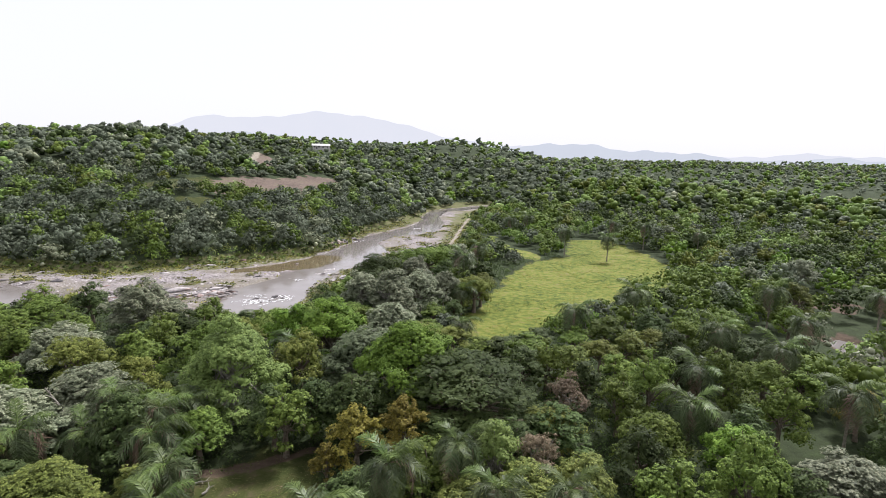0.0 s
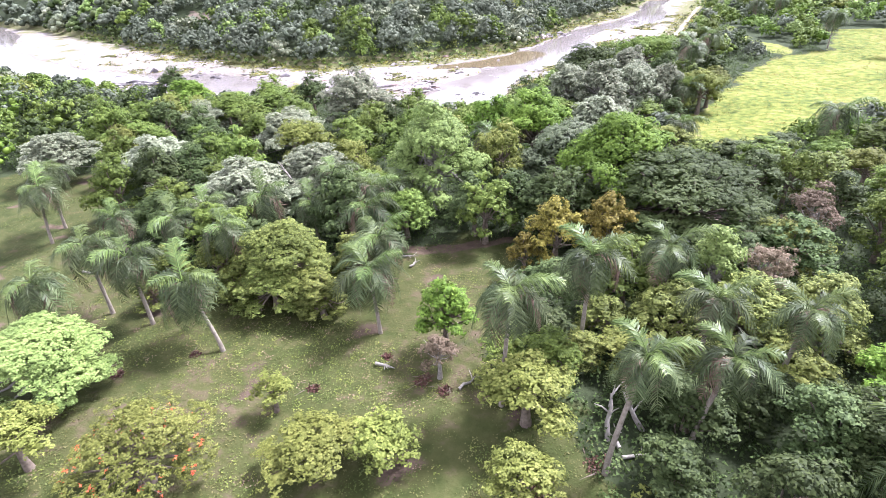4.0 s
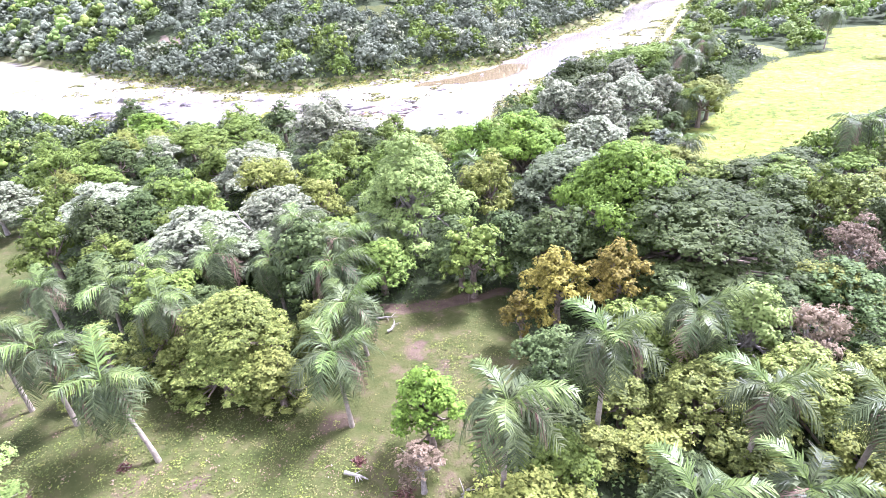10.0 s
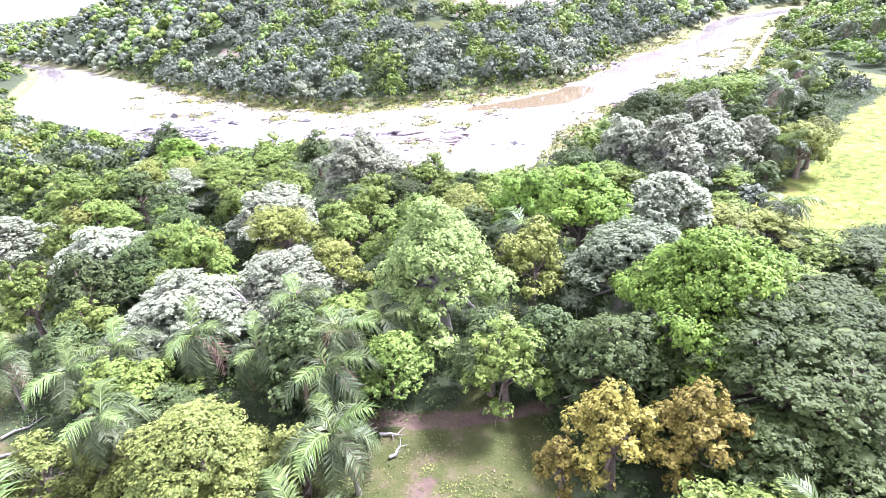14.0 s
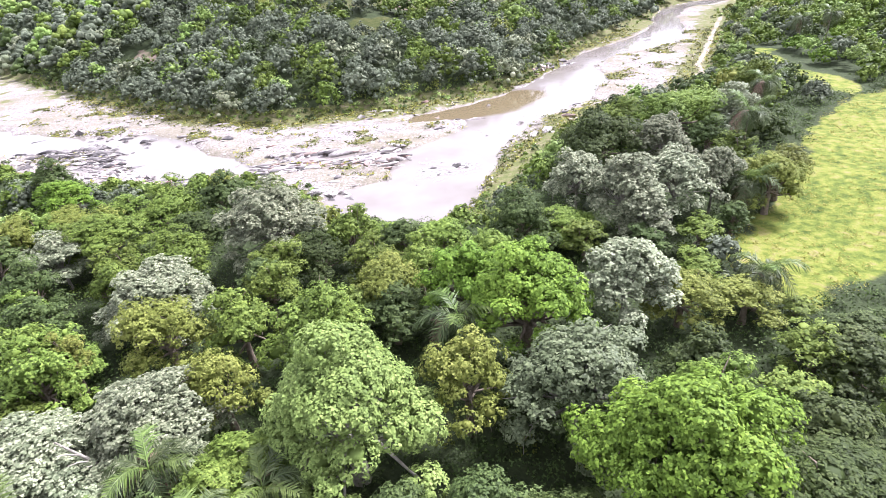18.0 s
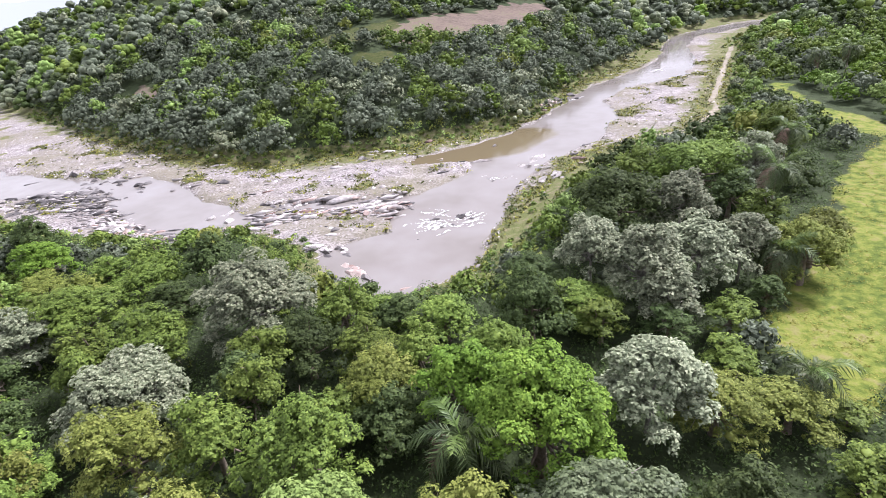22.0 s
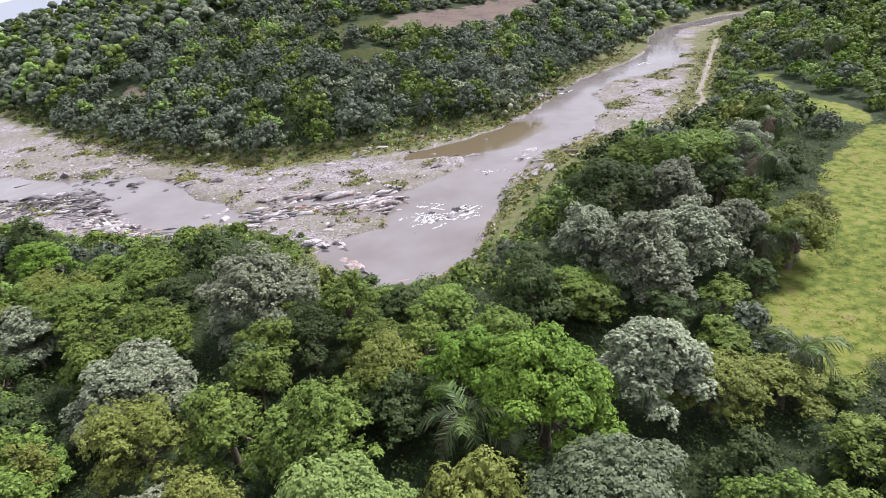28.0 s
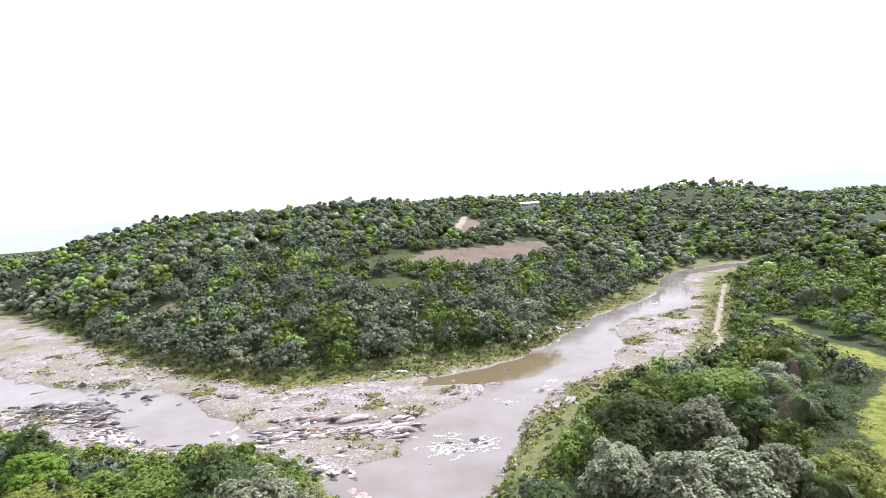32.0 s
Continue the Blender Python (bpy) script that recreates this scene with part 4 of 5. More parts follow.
tree("yellow", -5.0, 97.5, 5.2, 7.0, label="yellow-green scrubby tree at the pasture's edge")
tree("yellow", 1.4, 99.8, 4.6, 6.4, label="yellow-green scrubby tree at the pasture's edge")
tree("dark", -28.0, 119.5, 5.0, 5.6)
tree("green", -20.0, 112.5, 5.2, 6.4)


# ---- the rest of the woods ----
def scatter(seed, x0, x1, y0, y1, gap):
    rng = np.random.default_rng(seed)
    gx, gy = np.meshgrid(np.arange(x0, x1, gap), np.arange(y0, y1, gap))
    x = gx.ravel() + rng.uniform(-0.42, 0.42, gx.size) * gap
    y = gy.ravel() + rng.uniform(-0.42, 0.42, gx.size) * gap
    return rng, x, y


def wooded(x, y, margin=2.0):
    """Where woods grow: on dry land, clear of the open places."""
    _, far, near, bed, hill, _ = land(x, y)
    ok = ~bed & (np.where(hill, far, near) > margin * 0.6)
    for ring in (PASTURE, PASTURE_FAR, CLEARING, PLOUGHED, BARE_SLOPE, HILL_MEADOW, HILL_GLADE, HILL_BARE):
        ok &= ring_depth(x, y, ring) < -margin
    ok &= (line_distance(x, y, WHEEL_TRACK) > 4.0) & (line_distance(x, y, HILL_PATH) > 4.5)
    ok &= ~((x > -46) & (x < -2) & (y > 134) & (y < 216) & (near < 8.5))
    ok &= (ring_depth(x, y, FAR_FIELD) < 0) & (np.hypot(x + 138, y - 574) > 30) & (ring_depth(x, y, POND) < np.where(y < 104, -6, -3)) & (ring_depth(x, y, EARTH_CUT) < -1)
    return ok


def clear_of_planted(x, y, share):
    ok = np.ones(len(x), bool)
    for px, py, pr in PLANTED:
        ok &= np.hypot(x - px, y - py) > share * pr + 1.6
    return ok


# single trees of the near bank, between those above
rng, tx, ty = scatter(5, -98, 60, 16, 108, 6.4)
keep = wooded(tx, ty, 2.4) & clear_of_planted(tx, ty, 0.8) & ((tx < 26) | (rng.random(len(tx)) < 0.8))
fill_kinds = ["green", "dark", "green", "yellow", "dark", "green", "dark", "green", "dark", "green", "green", "dark"]
for x, y in zip(tx[keep], ty[keep]):
    r_ = rng.uniform(3.2, 5.2)
    tall_ = min(r_ * 1.0 + rng.uniform(2.6, 7.4), 2.0 + (0.2 if x < -62 else 0.3) * float(line_distance(x, y, NEAR_BANK)), 2.0 + 0.3 * float(line_distance(x, y, PASTURE)))
    kind_ = fill_kinds[rng.integers(len(fill_kinds))]
    tree("dark" if x > -4 and y < 46 else kind_, float(x), float(y), min(r_, 0.75 * tall_), tall_)


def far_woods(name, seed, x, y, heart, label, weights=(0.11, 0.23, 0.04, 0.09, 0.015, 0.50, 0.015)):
    """Many trees in one mesh: crowns of leaf sprays, coarser with the distance from heart. Greyer, paler leaf colours
    carry the haze.
    """
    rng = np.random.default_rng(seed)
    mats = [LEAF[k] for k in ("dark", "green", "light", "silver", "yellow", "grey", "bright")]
    z, _, shore, _, hills, _ = land(x, y)
    scrub = np.minimum(np.minimum(line_distance(x, y, HILL_MEADOW), line_distance(x, y, HILL_GLADE)), np.minimum(np.minimum(line_distance(x, y, PLOUGHED), line_distance(x, y, HILL_BARE)), np.minimum(line_distance(x, y, BARE_SLOPE), line_distance(x, y, HILL_PATH))))
    open_, drift = np.minimum(line_distance(x, y, PASTURE), line_distance(x, y, PASTURE_FAR)), np.clip(waves(x, y, 95, seed + 70, 2) * 1.2, -0.6, 1)
    vs, fs, ids, tones, base = [], [], [], [], 0
    stems = []
    for i in range(len(x)):
        d = math.hypot(x[i] - heart[0], y[i] - heart[1])
        r = rng.uniform(3.4, 7.2)
        tall = r * 0.8 + rng.uniform(2.0, 7.0)
        if hills[i]:
            tall = min(tall, 3.0 + 0.55 * scrub[i])
            r = min(r, 0.85 * tall)
        if not hills[i]:
            tall = min(tall, 1.6 + (0.2 if x[i] < -62 else 0.3) * shore[i], 2.0 + 0.45 * open_[i] + 4 * (x[i] > 50))
            r = min(r, 0.8 * tall)
        count, size = (900, 0.42) if d < 75 else (900, 0.46) if d < 130 else (760, 0.54) if d < 200 else (480, 0.64) if d < 290 else (150, 0.8) if d < 420 else (60, 1.1) if d < 580 else (24, 1.8)
        count = count if hills[i] else int(count * 0.78)
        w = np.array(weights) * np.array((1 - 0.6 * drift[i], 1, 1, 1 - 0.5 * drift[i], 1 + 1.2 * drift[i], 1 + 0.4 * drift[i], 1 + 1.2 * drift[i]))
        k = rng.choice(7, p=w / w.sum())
        deep = tall * 0.97
        masses = [(c + np.array([x[i], y[i], z[i] + tall - deep]), s * 1.1) for c, s in lobes(rng, 16 if d < 290 else 9 if d < 420 else 5, r, deep, 1.1)]
        v, f = crown_leaves(rng, masses, count, size, size * 0.9, squash=0.7, droop=0.45, fill=0.15, tuft=6 if d < 290 else 1, spread=size * 1.0 if d < 290 else 0.1, order=0.9)
        v, f = with_hulls(rng, masses, v, f, 0.45 if d < 290 else 0.88)
        vs.append(v)
        fs.append(f + base)
        ids.append(np.full(len(f), k))
        # differs from tree to tree, all raised to put the haze's lightening into colour
        tones.append(np.full(len(f), rng.uniform(0.2, 0.75)))
        base += len(v)
        if d < 90:
            stems.append(tube([(x[i], y[i], z[i] - 0.5), (x[i] + rng.uniform(-0.4, 0.4), y[i], z[i] + tall * 0.6)], [0.22, 0.12], 5))
    ob = mesh_object(name, np.concatenate(vs), np.concatenate(fs), mats, smooth=True, index=np.concatenate(ids))
    ob.data.attributes.new("tone", "FLOAT", "FACE").data.foreach_set("value", np.concatenate(tones).astype(np.float32))
    tagged(ob, label, "woods", kind="stuff")
    if stems:
        sv, sf = joined(stems)
        tagged(mesh_object(name + "_stems", sv, sf, [BARK_PALE], smooth=True), "thin pale trunks of the woods", "woods", kind="stuff")


HEART = (-12, 55)
rng, fx, fy = scatter(11, -520, 120, 150, 620, 7.6)
_, far_, near_, bed_, hill_, _ = land(fx, fy)
thin = rng.random(len(fx))
dist = np.hypot(fx - HEART[0], fy - HEART[1])
keep = wooded(fx, fy, 1.2) & hill_ & ((dist < 300) | (thin < 0.8)) & ((dist < 420) | (thin < 0.55))
far_woods("hill_woods", 21, fx[keep], fy[keep], HEART, "dense mixed broadleaf woods covering the hill across the river")
rng, fx, fy = scatter(12, -660, 300, 20, 560, 8.2)
_, far_, near_, bed_, hill_, _ = land(fx, fy)
dist = np.hypot(fx - HEART[0], fy - HEART[1])
ahead = (fy > np.where(fx > 0, 1.15 * fx - 22, -0.48 * fx - 10)) & ((fx > -300) | (rng.random(len(fx)) < 0.4))
keep = wooded(fx, fy, 2.0) & ~hill_ & ahead & ~((fx > -98.5) & (fx < 60.5) & (fy > 15) & (fy < 108.5)) & clear_of_planted(fx, fy, 0.6) & ((dist < 300) | (rng.random(len(fx)) < 0.75))
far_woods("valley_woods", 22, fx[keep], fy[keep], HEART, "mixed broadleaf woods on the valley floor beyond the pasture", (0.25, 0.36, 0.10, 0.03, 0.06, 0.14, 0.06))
rng, fx, fy = scatter(13, -1300, 1100, 120, 1500, 18.5)
keep = wooded(fx, fy, 2.0) & (np.abs(fx) < 2.0 * fy + 100) & ((fy > 560) | (fx < -460))
# more light, silver and grey leaves, as haze put into the colour
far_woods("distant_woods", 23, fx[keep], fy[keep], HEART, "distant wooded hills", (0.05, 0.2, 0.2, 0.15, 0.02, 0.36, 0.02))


def undergrowth():
    """Low bushes and saplings that close the woodland floor."""
    rng, x, y = scatter(31, -130, 42, 14, 215, 2.5)
    _, far, near, bed, hill, _ = land(x, y)
    keep = wooded(x, y, 0.4) & ~hill
    x, y = x[keep], y[keep]
    z = land(x, y)[0]
    n = 76
    vs, ids = [], []
    at = np.repeat(np.stack([x, y, z], 1), n, 0)
    size = np.repeat(rng.uniform(0.9, 2.0, len(x)), n)[:, None]
    way = unit(rng.normal(size=(len(at), 3)))
    way[:, 2] = np.abs(way[:, 2])
    p = at + way * size * np.array([1.15, 1.15, 1.2]) * rng.uniform(0.7, 1.05, (len(at), 1))
    v, f = leaves(rng, p, way + np.array([0, 0, 0.5]) + 0.4 * rng.normal(size=way.shape), 0.27, 0.2)
    # mostly dark leaf tones: the shade between the crowns put into the colour
    ids = np.repeat(rng.choice(4, len(x), p=(0.75, 0.20, 0.03, 0.02)), n)
    ob = mesh_object("undergrowth", v, f, [LEAF[k] for k in ("fern", "dark", "green", "yellow")], index=ids)
    tagged(ob, "low green bushes and saplings on the woodland floor", "undergrowth", kind="stuff")


undergrowth()


# ---- riverbed: boulders and stones ----
def boulder_mesh(seed, rough=0.3):
    rng = np.random.default_rng(seed)
    bm = bmesh.new()
    bmesh.ops.create_icosphere(bm, subdivisions=2, radius=1.0)
    ax = [unit(rng.normal(size=(1, 3)))[0] for _ in range(11)]
    cut = rng.uniform(0.4, 0.8, 11)
    for v in bm.verts:
        p = np.array(v.co)
        for a, c in zip(ax, cut):
            over = p @ a - c
            if over > 0:
                p = p - a * over * 0.98
        p = p * (1 + rough * 0.25 * noise.noise(Vector(p) * 2.1 + Vector((seed, 0, 0))))
        v.co = p
    me = bpy.data.meshes.new("boulder")
    bm.to_mesh(me)
    bm.free()
    return me


BOULDERS = {}
for nm, mat in (("dark", ROCK_DARK), ("pale", ROCK_PALE), ("brown", ROCK_BROWN)):
    for k in range(3):
        me = boulder_mesh(k + 5 * len(nm))
        me.materials.append(mat)
        BOULDERS[(nm, k)] = me
TONES = {"dark": "dark weathered river boulder standing in the shallows", "pale": "pale bleached river rock on the gravel", "brown": "reddish-brown rock slab at the pool's edge"}


def boulder(nm, x, y, sx, sy, sz, turn):
    ob = new("boulder", BOULDERS[(nm, int(abs(x * 3 + y)) % 3)])
    ob.matrix_basis = pose(x, y, max(height_at(x, y), -0.35) + 0.15 * sz, 0, 0, turn) @ Matrix.Diagonal((sx, sy, sz, 1))
    tagged(ob, TONES[nm], "boulder", group=nm + " boulders in the river")


for nm, x, y, sx, sy, sz, turn in (("dark", -176, 157.5, 2.6, 1.6, 1.5, 10), ("dark", -146.5, 154.5, 2.0, 1.4, 1.2, 0), ("dark", -132, 152.4, 1.3, 1, 0.7, 20),
                                   ("dark", -57.5, 122.6, 2.6, 1.4, 0.9, -20), ("brown", -59.5, 123.2, 3.4, 1.6, 0.9, -15), ("dark", -65, 129.4, 2.0, 1.1, 0.8, 10),
                                   ("dark", -68.5, 128.3, 1.3, 1.1, 0.9, 40), ("pale", -72, 130, 1.8, 1.2, 0.7, 60), ("pale", -100.6, 138.3, 1.6, 2.6, 1.1, -25)):
    boulder(nm, x, y, sx, sy, sz, turn)
for nm, x, y, sx, sy, sz, turn in (("dark", -49.8, 145.2, 1.3, 0.9, 0.6, 0), ("dark", -52, 143.8, 1.1, 0.8, 0.6, 30), ("dark", -54.3, 137.8, 0.8, 0.6, 0.4, 30),
                                   ("dark", -46.3, 255.8, 2.2, 1.4, 1.3, 20), ("dark", -49.7, 247.4, 2.0, 1.4, 1.4, 50), ("brown", -51, 243, 2.4, 1.6, 1.5, 60),
                                   ("dark", -43.6, 251.4, 1.6, 1.0, 0.9, 0), ("dark", -49.3, 169.8, 0.9, 0.6, 0.5, 0), ("pale", -89.5, 180, 1.6, 1.2, 0.9, 30)):
    boulder(nm, x, y, sx, sy, sz, turn)


def outcrop(seed, x0, y0, length, breadth, turn, count, nm):
    rng = random.Random(seed)
    c, s = math.cos(radians(turn)), math.sin(radians(turn))
    for _ in range(count):
        u, v = rng.uniform(-1, 1) * length, rng.gauss(0, 0.5) * breadth
        k = rng.uniform(0.35, 1.05)
        boulder(nm, x0 + u * c - v * s, y0 + u * s + v * c, rng.uniform(1.3, 2.2) * k, 1.0 * k, rng.uniform(0.6, 1.05) * k, turn + rng.uniform(-25, 25))


for n_, (x, y, length, breadth, turn, count, nm) in enumerate((
        (-162, 143, 13, 4.5, 78, 46, "dark"), (-150, 150, 9, 3.5, 20, 16, "dark"), (-146, 143, 6, 3, 30, 10, "dark"), (-167, 136, 6, 3, 60, 12, "pale"),
        (-127, 130, 9, 3, -12, 26, "pale"), (-117, 128, 6, 3, 20, 18, "brown"), (-118, 131, 6, 3, 20, 10, "dark"), (-105.5, 140.5, 2.6, 1.6, 50, 9, "pale"),
        (-91, 149, 7, 1.6, 12, 20, "pale"), (-93, 147.5, 5, 1.2, 10, 8, "dark"), (-71, 153, 5.5, 2.6, 55, 26, "pale"), (-68, 148, 4, 2, 40, 8, "brown"),
        (-71, 130, 5, 1.6, 15, 16, "pale"), (-69, 129, 4, 1, 10, 6, "dark"), (-60.5, 124.5, 3, 1, -18, 8, "brown"), (-52, 148.5, 5, 1.8, 25, 20, "dark"),
        (-44, 180, 10, 1.6, 75, 24, "pale"), (-36, 173, 5, 2.5, 60, 12, "pale"), (-49, 243, 9, 2, 65, 16, "dark"), (-50.5, 238, 6, 1.6, 80, 10, "brown"), (-96, 128, 6, 2, 0, 12, "pale"))):
    outcrop(n_ + 1, x, y, length, breadth, turn, count, nm)


def stones():
    """Cobbles of the gravel bars, too many to count."""
    rng, x, y = scatter(41, -260, 12, 112, 300, 1.25)
    _, far, near, bed, hill, wet = land(x, y)
    clump = waves(x, y, 26, 42, 3)
    keep = bed & (wet > 0.2) & (far > 4) & (rng.random(len(x)) < 0.5 + 0.35 * clump) & (np.hypot(x + 70, y - 150) < 190)
    x, y = x[keep], y[keep]
    z = land(x, y)[0]
    n = len(x)
    form = np.array([(1, 0, 0), (0.3, 0.95, 0), (-0.85, 0.5, 0), (-0.8, -0.6, 0), (0.35, -0.95, 0), (0.1, 0.1, 0.8), (-0.3, -0.15, 0.72)])
    face = np.array([(0, 1, 5), (1, 2, 5), (2, 6, 5), (2, 3, 6), (3, 4, 6), (4, 5, 6), (4, 0, 5)])
    a = rng.uniform(0, 6.28, n)
    s = rng.lognormal(-1.6, 0.5, n)
    px = form[None, :, 0] * rng.uniform(0.8, 1.3, (n, 1))
    py = form[None, :, 1] * rng.uniform(0.6, 1.0, (n, 1))
    v = np.stack([x[:, None] + s[:, None] * (px * np.cos(a)[:, None] - py * np.sin(a)[:, None]), y[:, None] + s[:, None] * (px * np.sin(a)[:, None] + py * np.cos(a)[:, None]),
                  z[:, None] - 0.05 + s[:, None] * form[None, :, 2] * rng.uniform(0.5, 1.0, (n, 1))], -1).reshape(-1, 3)
    f = (face[None] + 7 * np.arange(n)[:, None, None]).reshape(-1, 3)
    tagged(mesh_object("cobbles", v, f, [ROCK_PALE]), "pale grey cobbles strewn over the gravel bars", "stones", kind="stuff")


stones()


def ledge_rocks():
    """Broken angular rock along the ledges that cross the riverbed."""
    rng, x, y = scatter(43, -186, -28, 116, 200, 0.95)
    _, far, near, bed, hill, wet = land(x, y)
    d = line_distance(x, y, LEDGES) + 1.6 * waves(x, y, 8, 44, 3)
    keep = bed & (wet > -3.0) & (rng.random(len(x)) < 0.95 * ease(-d, -2.5, 2.0) * np.where(wet < 0, 0.4, 1.0) + 0.02)
    x, y = x[keep], y[keep]
    z = np.maximum(land(x, y)[0], -0.25)
    n = len(x)
    s = np.clip(rng.lognormal(-0.6, 0.55, n), 0.2, 1.9)
    a = radians(35) + rng.normal(size=n) * 0.28
    form = HULL_VERTS[None] * rng.uniform(0.35, 1.25, (n, 12, 1)) * np.stack([rng.uniform(1.3, 2.8, n), rng.uniform(0.5, 0.9, n), rng.uniform(0.25, 0.6, n)], 1)[:, None]
    form = form * s[:, None, None]
    v = np.stack([x[:, None] + form[..., 0] * np.cos(a)[:, None] - form[..., 1] * np.sin(a)[:, None], y[:, None] + form[..., 0] * np.sin(a)[:, None] + form[..., 1] * np.cos(a)[:, None],
                  z[:, None] + form[..., 2]], -1).reshape(-1, 3)
    f = (HULL_FACES[None] + 12 * np.arange(n)[:, None, None]).reshape(-1, 3)
    tone = rng.random(n) + np.where(x < -138, -0.4, 0.1)
    ids = np.repeat(np.where(tone < 0.3, 0, np.where(tone < 0.9, 1, 2)), 20)
    tagged(mesh_object("ledge_rocks", v, f, [ROCK_DARK, ROCK_PALE, ROCK_BROWN], index=ids), "broken pink-grey rock ledges across the riverbed", "rocks", kind="stuff")


ledge_rocks()


def bar_grass():
    """Dry grass and weeds that have taken hold on the gravel bars."""
    rng, x, y = scatter(57, -230, 12, 114, 320, 0.75)
    _, far, near, bed, hill, wet = land(x, y)
    tuft = np.clip(waves(x, y, 22, 22, 4), -1, 1)
    share = np.maximum(0.75 * ease(tuft, 0.2, 0.6), np.maximum(0.8 * ease(-far, -12, -2), 0.8 * ease(-near, -11, -1) * ease(x, -70, -40))) + 0.02
    keep = bed & (wet > 0.6) & (rng.random(len(x)) < share * 0.8) & (line_distance(x, y, WHEEL_TRACK) > 0.6)
    x, y = x[keep], y[keep]
    n = 6
    at = np.repeat(np.stack([x, y, land(x, y)[0]], 1), n, 0) + rng.normal(size=(len(x) * n, 3)) * np.array([0.35, 0.35, 0])
    h = np.repeat(rng.uniform(0.22, 0.66, len(x)), n)
    at[:, 2] += h * rng.uniform(0.1, 0.6, len(at))
    v, f = leaves(rng, at, 0.4 * rng.normal(size=at.shape) + np.array([0, 0, 0.8]), h * 1.2, h * 0.6)
    ids = np.repeat(rng.choice(3, len(x), p=(0.35, 0.3, 0.35)), n)
    tagged(mesh_object("bar_grass", v, f, [LEAF["grass"], LEAF["weed"], LEAF["pasture"]], index=ids), "dry grass and weeds on the gravel bars", "grass", kind="stuff")


bar_grass()


def bank_bushes():
    """Shrubs and reeds along both edges of the riverbed."""
    rng, x, y = scatter(33, -300, 30, 105, 400, 2.2)
    _, far, near, bed, hill, wet = land(x, y)
    edge = np.minimum(far, near)
    keep = (wet > 1.5) & ~((x > -46) & (x < -2) & (y > 140) & (rng.random(len(x)) < 0.7)) & (line_distance(x, y, WHEEL_TRACK) > 1.5) & (((~bed) & (edge < 9)) | (bed & (edge < 4) & (rng.random(len(x)) < 0.25)))
    x, y, edge = x[keep], y[keep], edge[keep]
    z = land(x, y)[0]
    n = 26
    at = np.repeat(np.stack([x, y, z], 1), n, 0)
    size = np.repeat(rng.uniform(0.4, 1.0, len(x)) * (0.8 + 0.16 * np.minimum(edge, 8)), n)[:, None]
    way = unit(rng.normal(size=(len(at), 3)))
    way[:, 2] = np.abs(way[:, 2])
    p = at + way * size * np.array([1.1, 1.1, 1.3]) * rng.uniform(0.7, 1.05, (len(at), 1))
    v, f = leaves(rng, p, way + np.array([0, 0, 0.6]) + 0.4 * rng.normal(size=way.shape), 0.6, 0.45)
    ids = np.repeat(rng.choice(4, len(x), p=(0.3, 0.35, 0.2, 0.15)), n)
    ob = mesh_object("bank_bushes", v, f, [LEAF[k] for k in ("dark", "green", "yellow", "light")], index=ids)
    tagged(ob, "green shrubs along the edges of the riverbed", "undergrowth", kind="stuff")


bank_bushes()


def tufts(name, seed, box, gap, ring, mats, tall, label, share=1.0):
    """Grass tufts and low weeds over an open place."""
    rng, x, y = scatter(seed, *box, gap)
    patch = waves(x, y, 13, seed + 1, 3)
    keep = (ring_depth(x, y, ring) > -1.0) & (rng.random(len(x)) < share * (0.55 + 0.55 * patch))
    x, y, patch = x[keep], y[keep], patch[keep]
    z = land(x, y)[0]
    n = 7
    at = np.repeat(np.stack([x, y, z], 1), n, 0) + rng.normal(size=(len(x) * n, 3)) * np.array([0.28, 0.28, 0])
    h = np.repeat(tall * rng.uniform(0.5, 1.3, len(x)), n)
    at[:, 2] += h * rng.uniform(0.2, 0.8, len(at))
    v, f = leaves(rng, at, 0.35 * rng.normal(size=at.shape) + np.array([0, 0, 1.0]), h * 1.1, h * 0.7)
    ids = np.repeat((patch + rng.normal(size=len(x)) * 0.25 > 0.25).astype(int), n)
    ob = mesh_object(name, v, f, mats, index=ids)
    tagged(ob, label, "grass", kind="stuff")


tufts("clearing_grass", 51, (-112, 10, 12, 68), 0.5, CLEARING, [LEAF["grass"], LEAF["weed"]], 0.13, "short rough grass and weeds of the clearing", 0.8)
tufts("pasture_grass", 53, (-4, 82, 100, 256), 0.62, PASTURE, [LEAF["pasture"], LEAF["pasture"]], 0.2, "bright yellow-green tussocks of the pasture", 0.6)


